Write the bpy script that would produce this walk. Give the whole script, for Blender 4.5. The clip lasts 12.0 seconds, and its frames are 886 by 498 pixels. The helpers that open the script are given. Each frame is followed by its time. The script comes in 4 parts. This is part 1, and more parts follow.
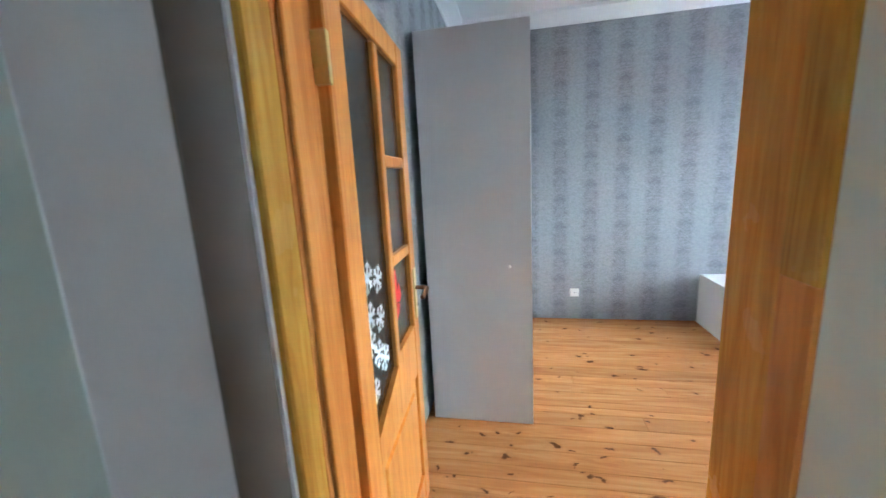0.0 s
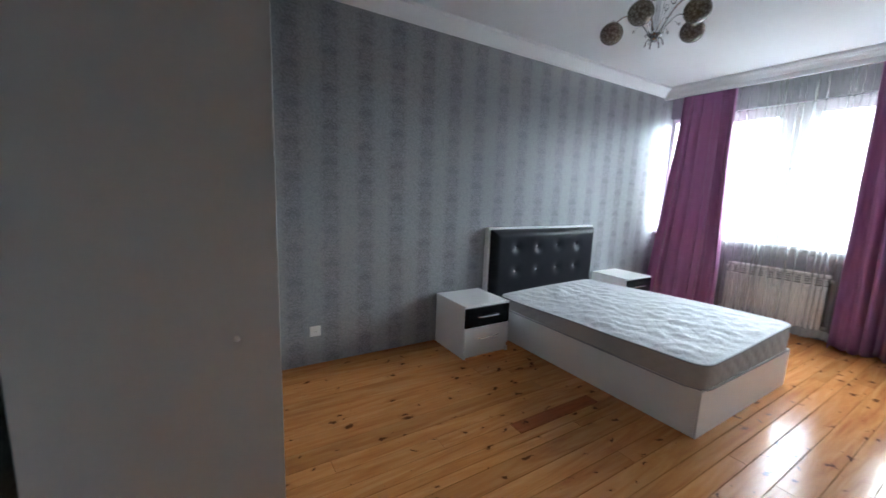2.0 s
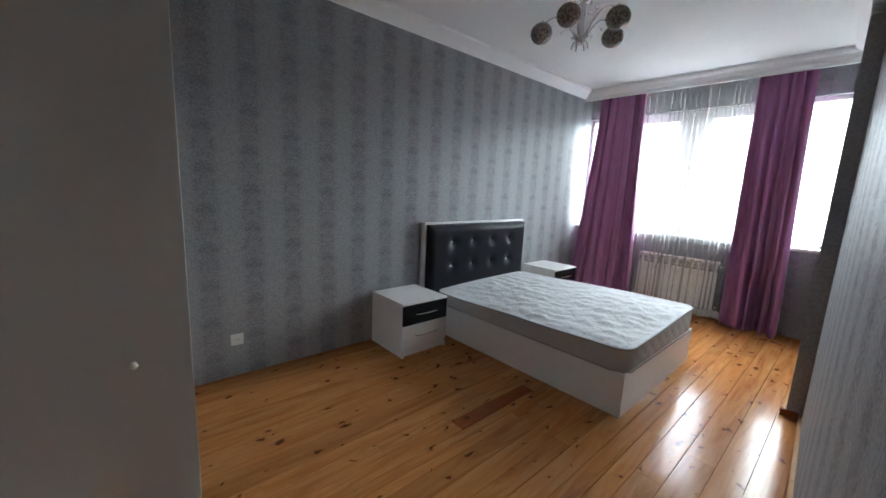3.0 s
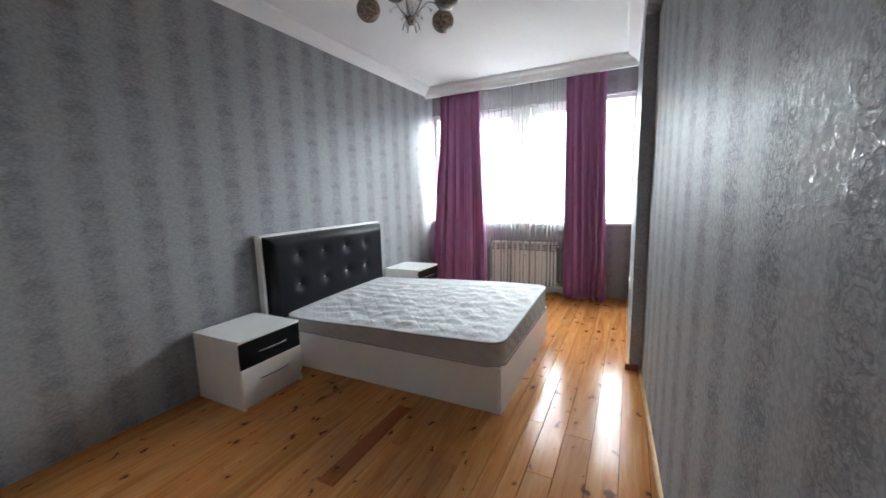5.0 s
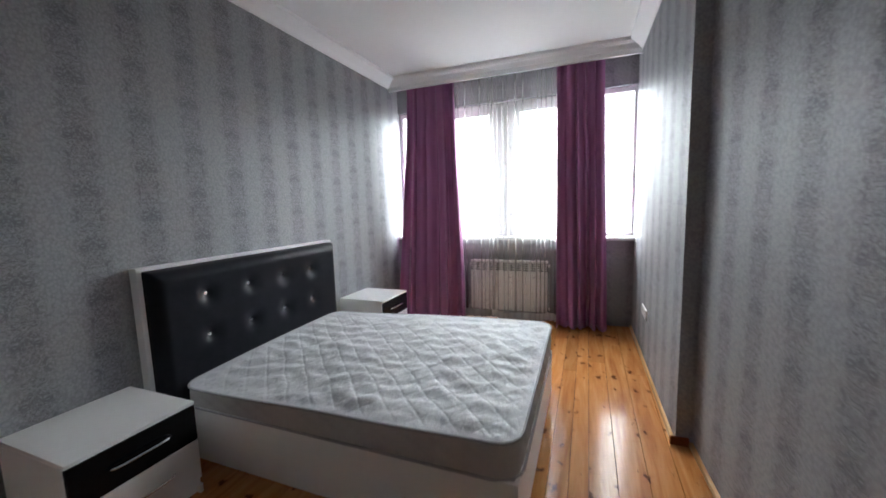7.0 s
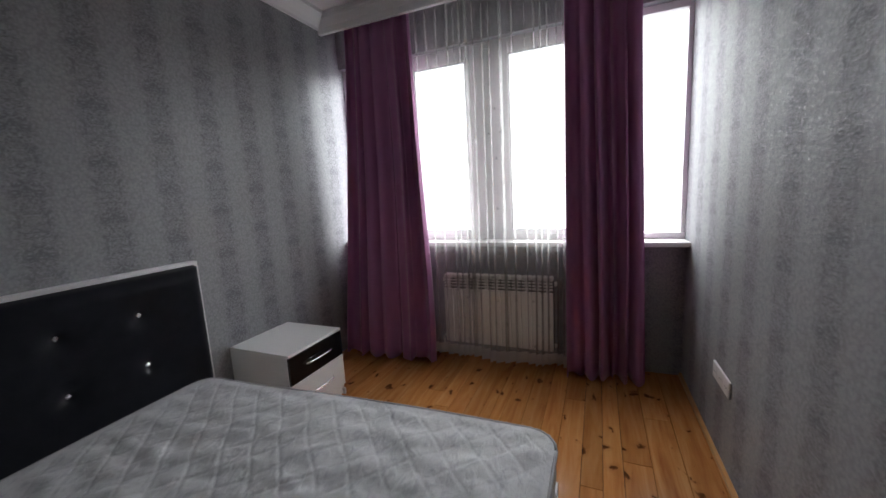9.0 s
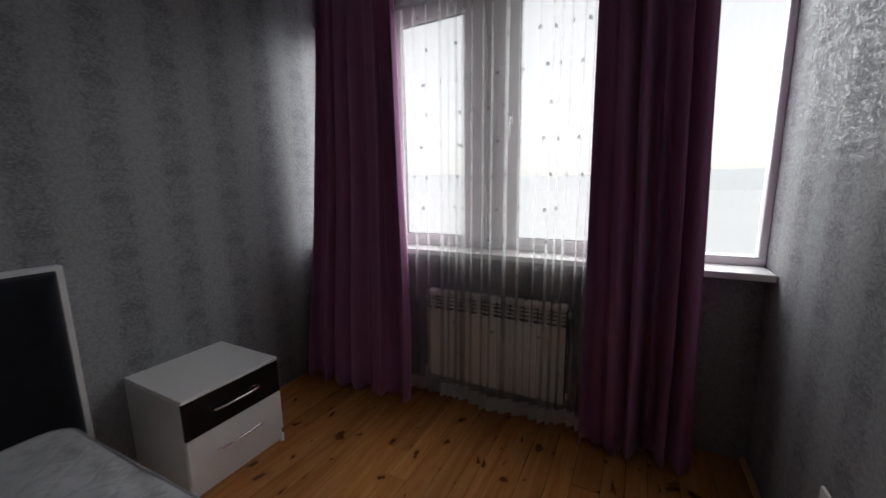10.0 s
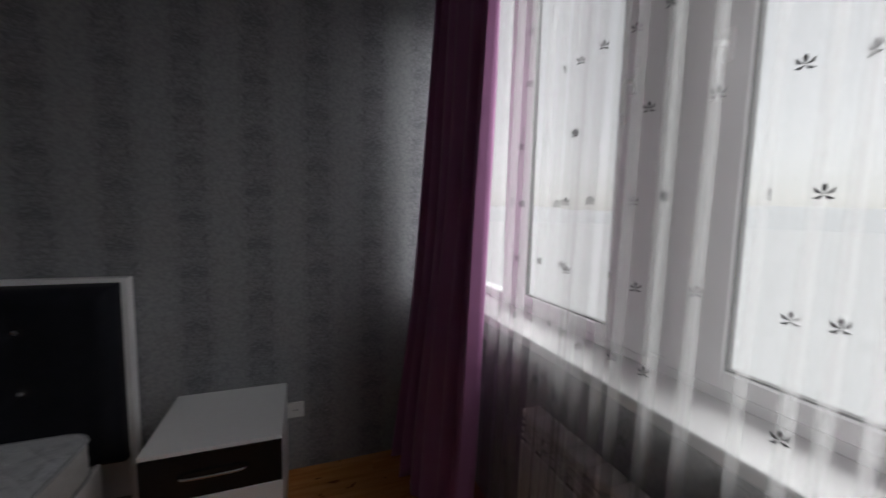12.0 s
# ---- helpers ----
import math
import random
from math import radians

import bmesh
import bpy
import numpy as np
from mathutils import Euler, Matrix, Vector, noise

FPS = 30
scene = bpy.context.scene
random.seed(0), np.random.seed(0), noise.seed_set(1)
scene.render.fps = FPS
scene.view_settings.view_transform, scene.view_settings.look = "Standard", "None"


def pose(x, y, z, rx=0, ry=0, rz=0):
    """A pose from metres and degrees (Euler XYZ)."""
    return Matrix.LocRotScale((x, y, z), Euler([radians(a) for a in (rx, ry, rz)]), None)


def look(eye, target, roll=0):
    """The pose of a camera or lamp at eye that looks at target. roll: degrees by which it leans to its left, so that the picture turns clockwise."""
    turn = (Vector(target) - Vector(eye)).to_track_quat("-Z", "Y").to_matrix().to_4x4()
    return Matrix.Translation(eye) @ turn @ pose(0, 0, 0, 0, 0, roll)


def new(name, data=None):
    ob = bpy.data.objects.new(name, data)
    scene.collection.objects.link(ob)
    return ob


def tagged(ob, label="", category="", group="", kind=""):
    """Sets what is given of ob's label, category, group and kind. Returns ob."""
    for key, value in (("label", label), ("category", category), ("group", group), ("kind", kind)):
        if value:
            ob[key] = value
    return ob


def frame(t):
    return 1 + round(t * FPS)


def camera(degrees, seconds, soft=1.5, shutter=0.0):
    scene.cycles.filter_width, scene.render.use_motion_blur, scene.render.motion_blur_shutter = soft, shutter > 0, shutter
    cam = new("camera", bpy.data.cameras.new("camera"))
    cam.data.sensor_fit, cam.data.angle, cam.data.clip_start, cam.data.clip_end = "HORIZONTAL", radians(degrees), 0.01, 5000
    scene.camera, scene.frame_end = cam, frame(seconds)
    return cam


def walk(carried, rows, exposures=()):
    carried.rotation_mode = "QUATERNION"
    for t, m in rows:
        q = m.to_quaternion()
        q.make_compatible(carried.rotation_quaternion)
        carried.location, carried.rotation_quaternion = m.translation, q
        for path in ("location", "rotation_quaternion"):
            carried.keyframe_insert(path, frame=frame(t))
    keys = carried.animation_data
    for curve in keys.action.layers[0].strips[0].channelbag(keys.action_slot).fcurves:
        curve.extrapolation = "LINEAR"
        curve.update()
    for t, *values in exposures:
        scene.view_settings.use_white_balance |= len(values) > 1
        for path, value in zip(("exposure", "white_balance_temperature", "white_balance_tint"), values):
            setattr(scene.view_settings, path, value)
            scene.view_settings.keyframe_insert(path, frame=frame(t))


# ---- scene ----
cam = camera(99.9, 12.0, soft=1.5, shutter=0.3)
PATH = [
    (0, (0.824, 0.282, 1.492), (0.437, 2.21, 1.126), -3.0),
    (0.2, (0.757, 0.396, 1.466), (0.576, 2.355, 1.105), -2.2),
    (0.5, (0.76, 0.552, 1.475), (0.753, 2.519, 1.113), -3.1),
    (0.8, (0.74, 0.714, 1.453), (0.869, 2.678, 1.099), -1.0),
    (1, (0.725, 0.788, 1.458), (0.949, 2.737, 1.071), -0.0),
    (1.3, (0.748, 0.883, 1.475), (1.144, 2.804, 1.08), -0.3),
    (1.5, (0.747, 0.97, 1.452), (1.358, 2.844, 1.115), -0.2),
    (2, (0.747, 1.14, 1.449), (1.784, 2.822, 1.144), 2.1),
    (2.5, (0.748, 1.196, 1.444), (1.976, 2.734, 1.088), 2.0),
    (3, (0.769, 1.221, 1.461), (2.091, 2.686, 1.134), 2.7),
    (3.2, (0.76, 1.236, 1.484), (2.132, 2.665, 1.206), 3.5),
    (4.8, (1.028, 1.355, 1.403), (2.74, 2.345, 1.104), -0.9),
    (5, (1.09, 1.404, 1.389), (2.857, 2.296, 1.104), -1.5),
    (5.5, (1.237, 1.522, 1.388), (3.105, 2.18, 1.108), -1.0),
    (6, (1.361, 1.688, 1.396), (3.246, 2.286, 1.103), -2.1),
    (6.5, (1.579, 1.761, 1.373), (3.45, 2.351, 0.984), -2.3),
    (7, (1.871, 1.851, 1.395), (3.721, 2.573, 1.16), -1.7),
    (7.2, (2.008, 1.843, 1.393), (3.82, 2.658, 1.164), -1.4),
    (8.8, (3.147, 1.944, 1.393), (4.986, 2.665, 1.083), -1.8),
    (9, (3.312, 1.95, 1.415), (5.133, 2.72, 1.114), -3.2),
    (9.5, (3.712, 1.946, 1.387), (5.505, 2.775, 1.076), -3.0),
    (10, (4.095, 1.95, 1.407), (5.843, 2.864, 1.074), -0.9),
    (10.5, (4.461, 1.989, 1.387), (6.189, 2.964, 1.134), -1.5),
    (11, (4.867, 1.991, 1.388), (6.344, 3.299, 1.06), -0.4),
    (11.5, (5.241, 2.02, 1.39), (6.521, 3.543, 1.177), 2.8),
    (12, (5.459, 2.065, 1.418), (6.155, 3.931, 1.23), 1.3),
]
EXPOSURES = [(0.0, 6.75, 5200, -2), (0.5, 6.6, 4850, -7), (1.0, 6.2, 4950, -6), (1.5, 5.95, 5550, -2), (2.0, 4.85, 5700, 2), (2.4, 4.55, 5800, 2), (4.8, 4.9, 6200, 4), (6.0, 4.85, 6200, 4),
             (7.2, 4.22, 6300, 8), (8.8, 3.15, 6500, 11), (9.5, 2.5, 6600, 12), (10.5, 1.6, 6600, 12), (11.0, 2.25, 6600, 12), (11.5, 1.8, 6600, 12), (12.0, 1.5, 6600, 12)]
walk(cam, [(t, look(eye, target, roll)) for t, eye, target, roll in PATH], EXPOSURES)

# ---- sky and light: an overcast day ----
world = bpy.data.worlds.new("overcast_sky")
scene.world = world
world.use_nodes = True
wn, wl = world.node_tree.nodes, world.node_tree.links
sky = wn.new("ShaderNodeTexSky")
sky.sky_type, sky.sun_disc = "NISHITA", False
sky.sun_elevation, sky.sun_rotation = radians(70), radians(105)
sky.air_density, sky.dust_density, sky.ozone_density = 1.0, 1.0, 0.5
grey = wn.new("ShaderNodeHueSaturation")
grey.inputs["Saturation"].default_value, grey.inputs["Value"].default_value = 0.14, 1.0
wl.new(sky.outputs[0], grey.inputs["Color"])
background = wn["Background"]
wl.new(grey.outputs[0], background.inputs["Color"])
background.inputs["Strength"].default_value = 0.053

sun = new("sun", bpy.data.lights.new("sun", "SUN"))
sun.data.energy, sun.data.angle, sun.data.color = 3.6, radians(120), (0.95, 0.98, 1.0)
sun.matrix_world = look((40, -8, 37), (3, 2.7, 0))


# ---- materials ----
def material(name):
    m = bpy.data.materials.new(name)
    m.use_nodes = True
    return m, Nodes(m.node_tree)


class Nodes:
    """Small shorthand for building node trees."""

    def __init__(self, tree):
        self.tree = tree
        self.bsdf = tree.nodes["Principled BSDF"]
        self.out = tree.nodes["Material Output"]

    def add(self, kind, **inputs):
        n = self.tree.nodes.new(kind)
        for key, value in inputs.items():
            self.put(n.inputs[key.replace("_", " ")], value)
        return n

    def put(self, socket, value):
        if isinstance(value, bpy.types.NodeSocket):
            self.tree.links.new(value, socket)
        else:
            socket.default_value = value

    def set(self, **inputs):
        for key, value in inputs.items():
            self.put(self.bsdf.inputs[key.replace("_", " ")], value)

    def math(self, op, a, b=0.0, c=0.0):
        n = self.tree.nodes.new("ShaderNodeMath")
        n.operation = op
        for s, v in zip(n.inputs, (a, b, c)):
            self.put(s, v)
        return n.outputs[0]

    def place(self):
        """World position as x, y, z and vector."""
        g = self.add("ShaderNodeNewGeometry")
        s = self.add("ShaderNodeSeparateXYZ", Vector=g.outputs["Position"])
        return s.outputs[0], s.outputs[1], s.outputs[2], g.outputs["Position"]

    def own(self):
        """Coordinates of the object itself."""
        return self.add("ShaderNodeTexCoord").outputs["Object"]

    def vec(self, x, y, z):
        return self.add("ShaderNodeCombineXYZ", X=x, Y=y, Z=z).outputs[0]

    def scaled(self, v, sx, sy, sz):
        return self.add("ShaderNodeMapping", Vector=v, Scale=(sx, sy, sz)).outputs[0]

    def noise(self, v, scale, detail=3.0, rough=0.55, distort=0.0):
        return self.add("ShaderNodeTexNoise", Vector=v, Scale=scale, Detail=detail, Roughness=rough, Distortion=distort).outputs["Fac"]

    def ramp(self, fac, *stops):
        n = self.add("ShaderNodeValToRGB", Fac=fac)
        e = n.color_ramp.elements
        while len(e) < len(stops):
            e.new(0.5)
        for el, (p, c) in zip(e, stops):
            el.position, el.color = p, (*c, 1) if isinstance(c, tuple) else (c, c, c, 1)
        return n.outputs[0]

    def mix(self, fac, a, b, blend="MIX"):
        n = self.tree.nodes.new("ShaderNodeMix")
        n.data_type, n.blend_type = "RGBA", blend
        for key, v in ((0, fac), (6, a), (7, b)):
            self.put(n.inputs[key], (*v, 1) if isinstance(v, tuple) else v)
        return n.outputs[2]

    def bump(self, height, strength=0.3, distance=0.002, normal=None):
        n = self.add("ShaderNodeBump", Height=height, Strength=strength, Distance=distance)
        if normal is not None:
            self.put(n.inputs["Normal"], normal)
        return n.outputs[0]


def wallpaper():
    m, n = material("silver damask wallpaper")
    x, y, z, p = n.place()
    u = n.math("DIVIDE", n.math("ADD", n.math("ADD", x, y), -5.404 + 0.1425 + 2.85), 0.285)
    a = n.math("ABSOLUTE", n.math("SUBTRACT", n.math("FRACT", u), 0.5))
    odd = n.math("MULTIPLY", n.math("FLOORED_MODULO", n.math("FLOOR", u), 2.0), 0.5)
    turn = n.math("MULTIPLY", n.math("ADD", n.math("DIVIDE", z, 0.27), odd), 2 * math.pi)
    v = n.vec(n.math("MULTIPLY", a, 5.2), n.math("MULTIPLY", n.math("SINE", turn), 0.75), n.math("MULTIPLY", n.math("COSINE", turn), 0.75))
    orn = n.noise(v, 2.0, 1.6, 0.5, 1.3)
    curl = n.noise(v, 3.6, 1.0, 0.5, 1.8)
    leaf = n.ramp(orn, (0.435, 0.0), (0.465, 1.0), (0.515, 1.0), (0.545, 0.0))
    vein = n.ramp(curl, (0.45, 0.0), (0.48, 1.0), (0.51, 1.0), (0.54, 0.0))
    wide = n.noise(n.scaled(p, 1, 1, 1), 9.0, 4, 0.6)
    edge = n.math("ADD", a, n.math("MULTIPLY", n.math("SUBTRACT", wide, 0.5), 0.22))
    band = n.ramp(edge, (0.1, 1.0), (0.32, 0.0))
    flecks = n.noise(n.scaled(p, 1, 1, 0.7), 95.0, 3, 0.7)
    flecky = n.ramp(flecks, (0.42, 0.0), (0.62, 1.0))
    weave = n.noise(n.scaled(p, 40, 40, 420), 1.0, 2, 0.5)
    stains = n.noise(p, 1.3, 3, 0.5)
    scales = n.add("ShaderNodeTexVoronoi", Vector=n.scaled(p, 1, 1, 0.8), Scale=78.0, Randomness=0.9).outputs["Distance"]
    # dark printed scrolls, dense in the column and faint between
    print_share = n.ramp(edge, (0.14, 1.0), (0.32, 0.25))
    ink = n.math("MULTIPLY", n.math("MAXIMUM", leaf, n.math("MULTIPLY", vein, 0.7)), print_share)
    base = n.mix(band, (0.385, 0.395, 0.41), (0.36, 0.37, 0.388))
    base = n.mix(n.math("MULTIPLY", ink, 0.62), base, (0.1, 0.103, 0.118))
    base = n.mix(n.math("MULTIPLY", n.math("MULTIPLY", flecky, n.ramp(edge, (0.1, 1.0), (0.34, 0.35))), 0.35), base, (0.17, 0.17, 0.185))
    base = n.mix(n.math("MULTIPLY", weave, 0.14), base, (0.5, 0.5, 0.5))
    base = n.mix(n.math("MULTIPLY", stains, 0.12), base, (0.24, 0.23, 0.22))
    base = n.mix(n.math("MULTIPLY", n.ramp(scales, (0.35, 0.0), (0.75, 1.0)), 0.25), base, (0.12, 0.125, 0.14))
    # silver foil lies between the scrolls in small patches
    patches = n.math("ADD", curl, n.math("MULTIPLY", n.math("SUBTRACT", flecks, 0.5), 1.3))
    foil = n.ramp(patches, (0.5, 0.0), (0.56, 1.0))
    n.set(Base_Color=base, Metallic=n.math("MULTIPLY", foil, 0.3), Specular_IOR_Level=0.03)
    n.set(Roughness=n.math("SUBTRACT", 0.78, n.math("MULTIPLY", foil, 0.36)))
    h = n.math("ADD", n.math("MULTIPLY", leaf, 0.25), n.math("ADD", n.math("MULTIPLY", flecks, 1.0), n.math("MULTIPLY", weave, 0.3)))
    h = n.math("ADD", h, n.math("ADD", n.math("MULTIPLY", scales, 0.7), n.math("MULTIPLY", vein, 0.2)))
    n.set(Normal=n.bump(h, 0.46, 0.0018))
    return m


def pine(name, tones, along="x", rough=0.2, knots=1.0, own=False, spread=1.0):
    """Varnished knotty pine; the grain runs along one axis."""
    m, n = material(name)
    p = n.own() if own else n.place()[3]
    rnd = n.add("ShaderNodeObjectInfo").outputs["Random"]
    isl = n.add("ShaderNodeNewGeometry").outputs["Random Per Island"] if own else rnd
    shift = n.add("ShaderNodeVectorMath", Vector=p)
    shift.operation = "ADD"
    n.put(shift.inputs[1], n.vec(n.math("MULTIPLY", isl, 37.0), n.math("MULTIPLY", isl, 19.0), n.math("MULTIPLY", isl, 53.0)))
    q = shift.outputs[0]
    stretch = {"x": (0.8, 9, 9), "y": (14, 1.1, 14), "z": (14, 14, 1.1)}[along]
    grain = n.noise(n.scaled(q, *stretch), 1.6, 4, 0.6, 1.2)
    fine = n.noise(n.scaled(q, *[s * 7 for s in stretch]), 1.0, 3, 0.6)
    spot = {"x": (6.0, 8.5, 8.5), "y": (8.5, 4.2, 8.5), "z": (8.5, 8.5, 4.2)}[along]
    warp = n.add("ShaderNodeVectorMath", Vector=n.scaled(q, *spot))
    warp.operation = "ADD"
    n.put(warp.inputs[1], n.add("ShaderNodeTexNoise", Vector=n.scaled(q, 3, 3, 3), Scale=4.0, Detail=3.0).outputs["Color"])
    vor = n.add("ShaderNodeTexVoronoi", Vector=warp.outputs[0], Scale=0.9, Randomness=1.0)
    vor.voronoi_dimensions = "2D" if along == "x" else "3D"
    size = n.math("MULTIPLY", n.math("POWER", n.add("ShaderNodeSeparateColor", Color=vor.outputs["Color"]).outputs[0], 1.9), 0.17)
    edge = n.math("ADD", vor.outputs["Distance"], n.math("MULTIPLY", n.math("SUBTRACT", fine, 0.5), 0.05))
    knot = n.ramp(n.math("DIVIDE", edge, n.math("MAXIMUM", size, 0.012)), (0.45, 1.0), (0.9, 0.55), (1.0, 0.0))
    halo = n.ramp(n.math("DIVIDE", edge, n.math("MAXIMUM", n.math("MULTIPLY", size, 2.4), 0.012)), (0.3, 1.0), (1.0, 0.0))
    light, mid, dark = tones
    base = n.ramp(n.math("ADD", grain, n.math("MULTIPLY", n.math("SUBTRACT", fine, 0.5), 0.25)), (0.3, light), (0.52, mid), (0.75, dark))
    tone = n.ramp(isl, (0.0, 0.78), (0.5, 0.97), (0.9, 1.12))
    tint = n.mix(n.math("MULTIPLY", n.ramp(isl, (0.82, 0.0), (0.95, 1.0)), 0.45 * spread), base, tuple(c * 0.5 for c in dark))
    base = n.mix(0.8 * spread, tint, tone, "MULTIPLY")
    base = n.mix(n.math("MULTIPLY", halo, 0.35 * knots), base, tuple(c * 0.75 for c in dark))
    base = n.mix(n.math("MULTIPLY", knot, 0.9 * knots), base, (0.09, 0.03, 0.01))
    n.set(Base_Color=base, Roughness=n.math("ADD", rough, n.math("MULTIPLY", n.noise(q, 9, 3), 0.12)))
    n.set(Specular_IOR_Level=0.08, Coat_Weight=0.1, Coat_Roughness=0.07)
    n.set(Normal=n.bump(n.math("ADD", grain, n.math("MULTIPLY", fine, 0.4)), 0.12, 0.001))
    return m


def plain(name, colour, rough=0.5, metal=0.0, grain=0.08, scale=20.0, bump=0.05, spec=0.5):
    """Paint, laminate, plastic: faint mottling and fine relief."""
    m, n = material(name)
    p = n.place()[3]
    a = n.noise(p, scale, 4, 0.6)
    b = n.noise(p, scale * 0.09, 3, 0.5)
    dark = tuple(c * (1 - 2.2 * grain) for c in colour)
    base = n.mix(n.math("MULTIPLY", n.math("ADD", a, b), 0.5), tuple(min(1, c * (1 + grain)) for c in colour), dark)
    n.set(Base_Color=base, Metallic=metal, Specular_IOR_Level=spec)
    n.set(Roughness=n.math("ADD", rough - 0.06, n.math("MULTIPLY", b, 0.12)))
    if bump:
        n.set(Normal=n.bump(n.noise(p, scale * 8, 3), bump, 0.001))
    return m


def leather():
    m, n = material("black faux leather")
    p = n.place()[3]
    cell = n.add("ShaderNodeTexVoronoi", Vector=p, Scale=420.0).outputs["Distance"]
    soft = n.noise(p, 14, 3)
    n.set(Base_Color=n.mix(soft, (0.008, 0.009, 0.013), (0.02, 0.021, 0.027)))
    n.set(Roughness=n.math("ADD", 0.27, n.math("MULTIPLY", soft, 0.1)), Specular_IOR_Level=0.13)
    n.set(Normal=n.bump(n.math("ADD", cell, n.math("MULTIPLY", soft, 0.3)), 0.03, 0.0004))
    return m


def ticking():
    m, n = material("quilted mattress ticking")
    p = n.place()[3]
    marks = n.noise(n.scaled(p, 1, 1.6, 1), 17.0, 4, 0.65, 0.8)
    thread = n.noise(p, 420.0, 2)
    soft = n.noise(p, 5, 3)
    base = n.mix(n.ramp(marks, (0.5, 0.0), (0.68, 1.0)), (0.59, 0.6, 0.62), (0.42, 0.43, 0.48))
    base = n.mix(n.math("MULTIPLY", soft, 0.25), base, (0.46, 0.46, 0.48))
    base = n.mix(n.math("MULTIPLY", thread, 0.2), base, (0.68, 0.68, 0.7))
    n.set(Base_Color=base, Roughness=0.75, Sheen_Weight=0.15)
    n.set(Normal=n.bump(n.math("ADD", n.math("MULTIPLY", marks, 2.0), n.math("MULTIPLY", thread, 0.4)), 0.5, 0.004))
    return m


def drape(name, front, through_colour, share):
    """Woven cloth that lets some light through."""
    m, n = material(name)
    p = n.place()[3]
    weave = n.noise(n.scaled(p, 500, 500, 900), 1.0, 2)
    slub = n.noise(n.scaled(p, 30, 30, 4), 1.0, 3)
    fac = n.math("ADD", n.math("MULTIPLY", weave, 0.4), n.math("MULTIPLY", slub, 0.5))
    base = n.mix(fac, front, tuple(c * 0.62 for c in front))
    n.set(Base_Color=base, Roughness=0.8, Sheen_Weight=0.3, Sheen_Roughness=0.4)
    bump = n.bump(weave, 0.3, 0.001)
    n.set(Normal=bump)
    t = n.add("ShaderNodeBsdfTranslucent", Color=(*through_colour, 1), Normal=bump)
    mixer = n.add("ShaderNodeMixShader", Fac=share)
    n.put(mixer.inputs[1], n.bsdf.outputs[0])
    n.put(mixer.inputs[2], t.outputs[0])
    n.put(n.out.inputs[0], mixer.outputs[0])
    return m


def voile(name="white voile", open_share=0.81):
    m, n = material(name)
    p = n.place()[3]
    weave = n.noise(n.scaled(p, 260, 260, 160), 1.0, 3, 0.7)
    n.set(Base_Color=(0.86, 0.86, 0.85, 1), Roughness=0.7)
    t = n.add("ShaderNodeBsdfTranslucent", Color=(0.86, 0.86, 0.85, 1))
    cloth = n.add("ShaderNodeMixShader", Fac=0.62)
    n.put(cloth.inputs[1], n.bsdf.outputs[0])
    n.put(cloth.inputs[2], t.outputs[0])
    clear = n.add("ShaderNodeBsdfTransparent")
    mixer = n.add("ShaderNodeMixShader", Fac=n.math("ADD", open_share - 0.03, n.math("MULTIPLY", weave, 0.06)))
    n.put(mixer.inputs[1], cloth.outputs[0])
    n.put(mixer.inputs[2], clear.outputs[0])
    n.put(n.out.inputs[0], mixer.outputs[0])
    return m


def glass(name, rough=0.0, colour=(1, 1, 1, 1), relief=0.0):
    m, n = material(name)
    n.set(Base_Color=colour, Roughness=rough, IOR=1.45, Transmission_Weight=1.0)
    if relief:
        n.set(Normal=n.bump(n.noise(n.place()[3], 90, 3), relief, 0.004))
    return m


def thin_glass(name):
    """A flat pane: clear straight through, with a faint mirror on its face."""
    m, n = material(name)
    clear = n.add("ShaderNodeBsdfTransparent", Color=(0.96, 0.97, 0.965, 1))
    shine = n.add("ShaderNodeBsdfGlossy", Roughness=0.01)
    mixer = n.add("ShaderNodeMixShader", Fac=0.05)
    n.put(mixer.inputs[1], clear.outputs[0])
    n.put(mixer.inputs[2], shine.outputs[0])
    n.put(n.out.inputs[0], mixer.outputs[0])
    return m


def filigree():
    m, n = material("mosaic glass globe")
    p = n.own()
    w = n.add("ShaderNodeTexVoronoi", Vector=p, Scale=55.0, Randomness=0.8)
    line = n.ramp(w.outputs["Distance"], (0.25, 0.0), (0.4, 1.0), (0.5, 0.2), (0.62, 0.9))
    n.set(Base_Color=n.mix(line, (0.5, 0.46, 0.4), (0.16, 0.12, 0.085)), Roughness=0.15, Metallic=0.2, Transmission_Weight=0.25)
    n.set(Normal=n.bump(line, 0.4, 0.002))
    return m


def glowing_haze(name, colour, strength, scale):
    """Distant ground: emission in the material stands in for daylight scattered by haze."""
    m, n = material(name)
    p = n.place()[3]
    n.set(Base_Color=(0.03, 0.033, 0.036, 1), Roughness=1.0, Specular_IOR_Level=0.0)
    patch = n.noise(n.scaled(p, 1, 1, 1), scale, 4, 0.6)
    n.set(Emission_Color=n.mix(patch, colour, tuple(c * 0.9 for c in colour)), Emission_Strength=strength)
    return m


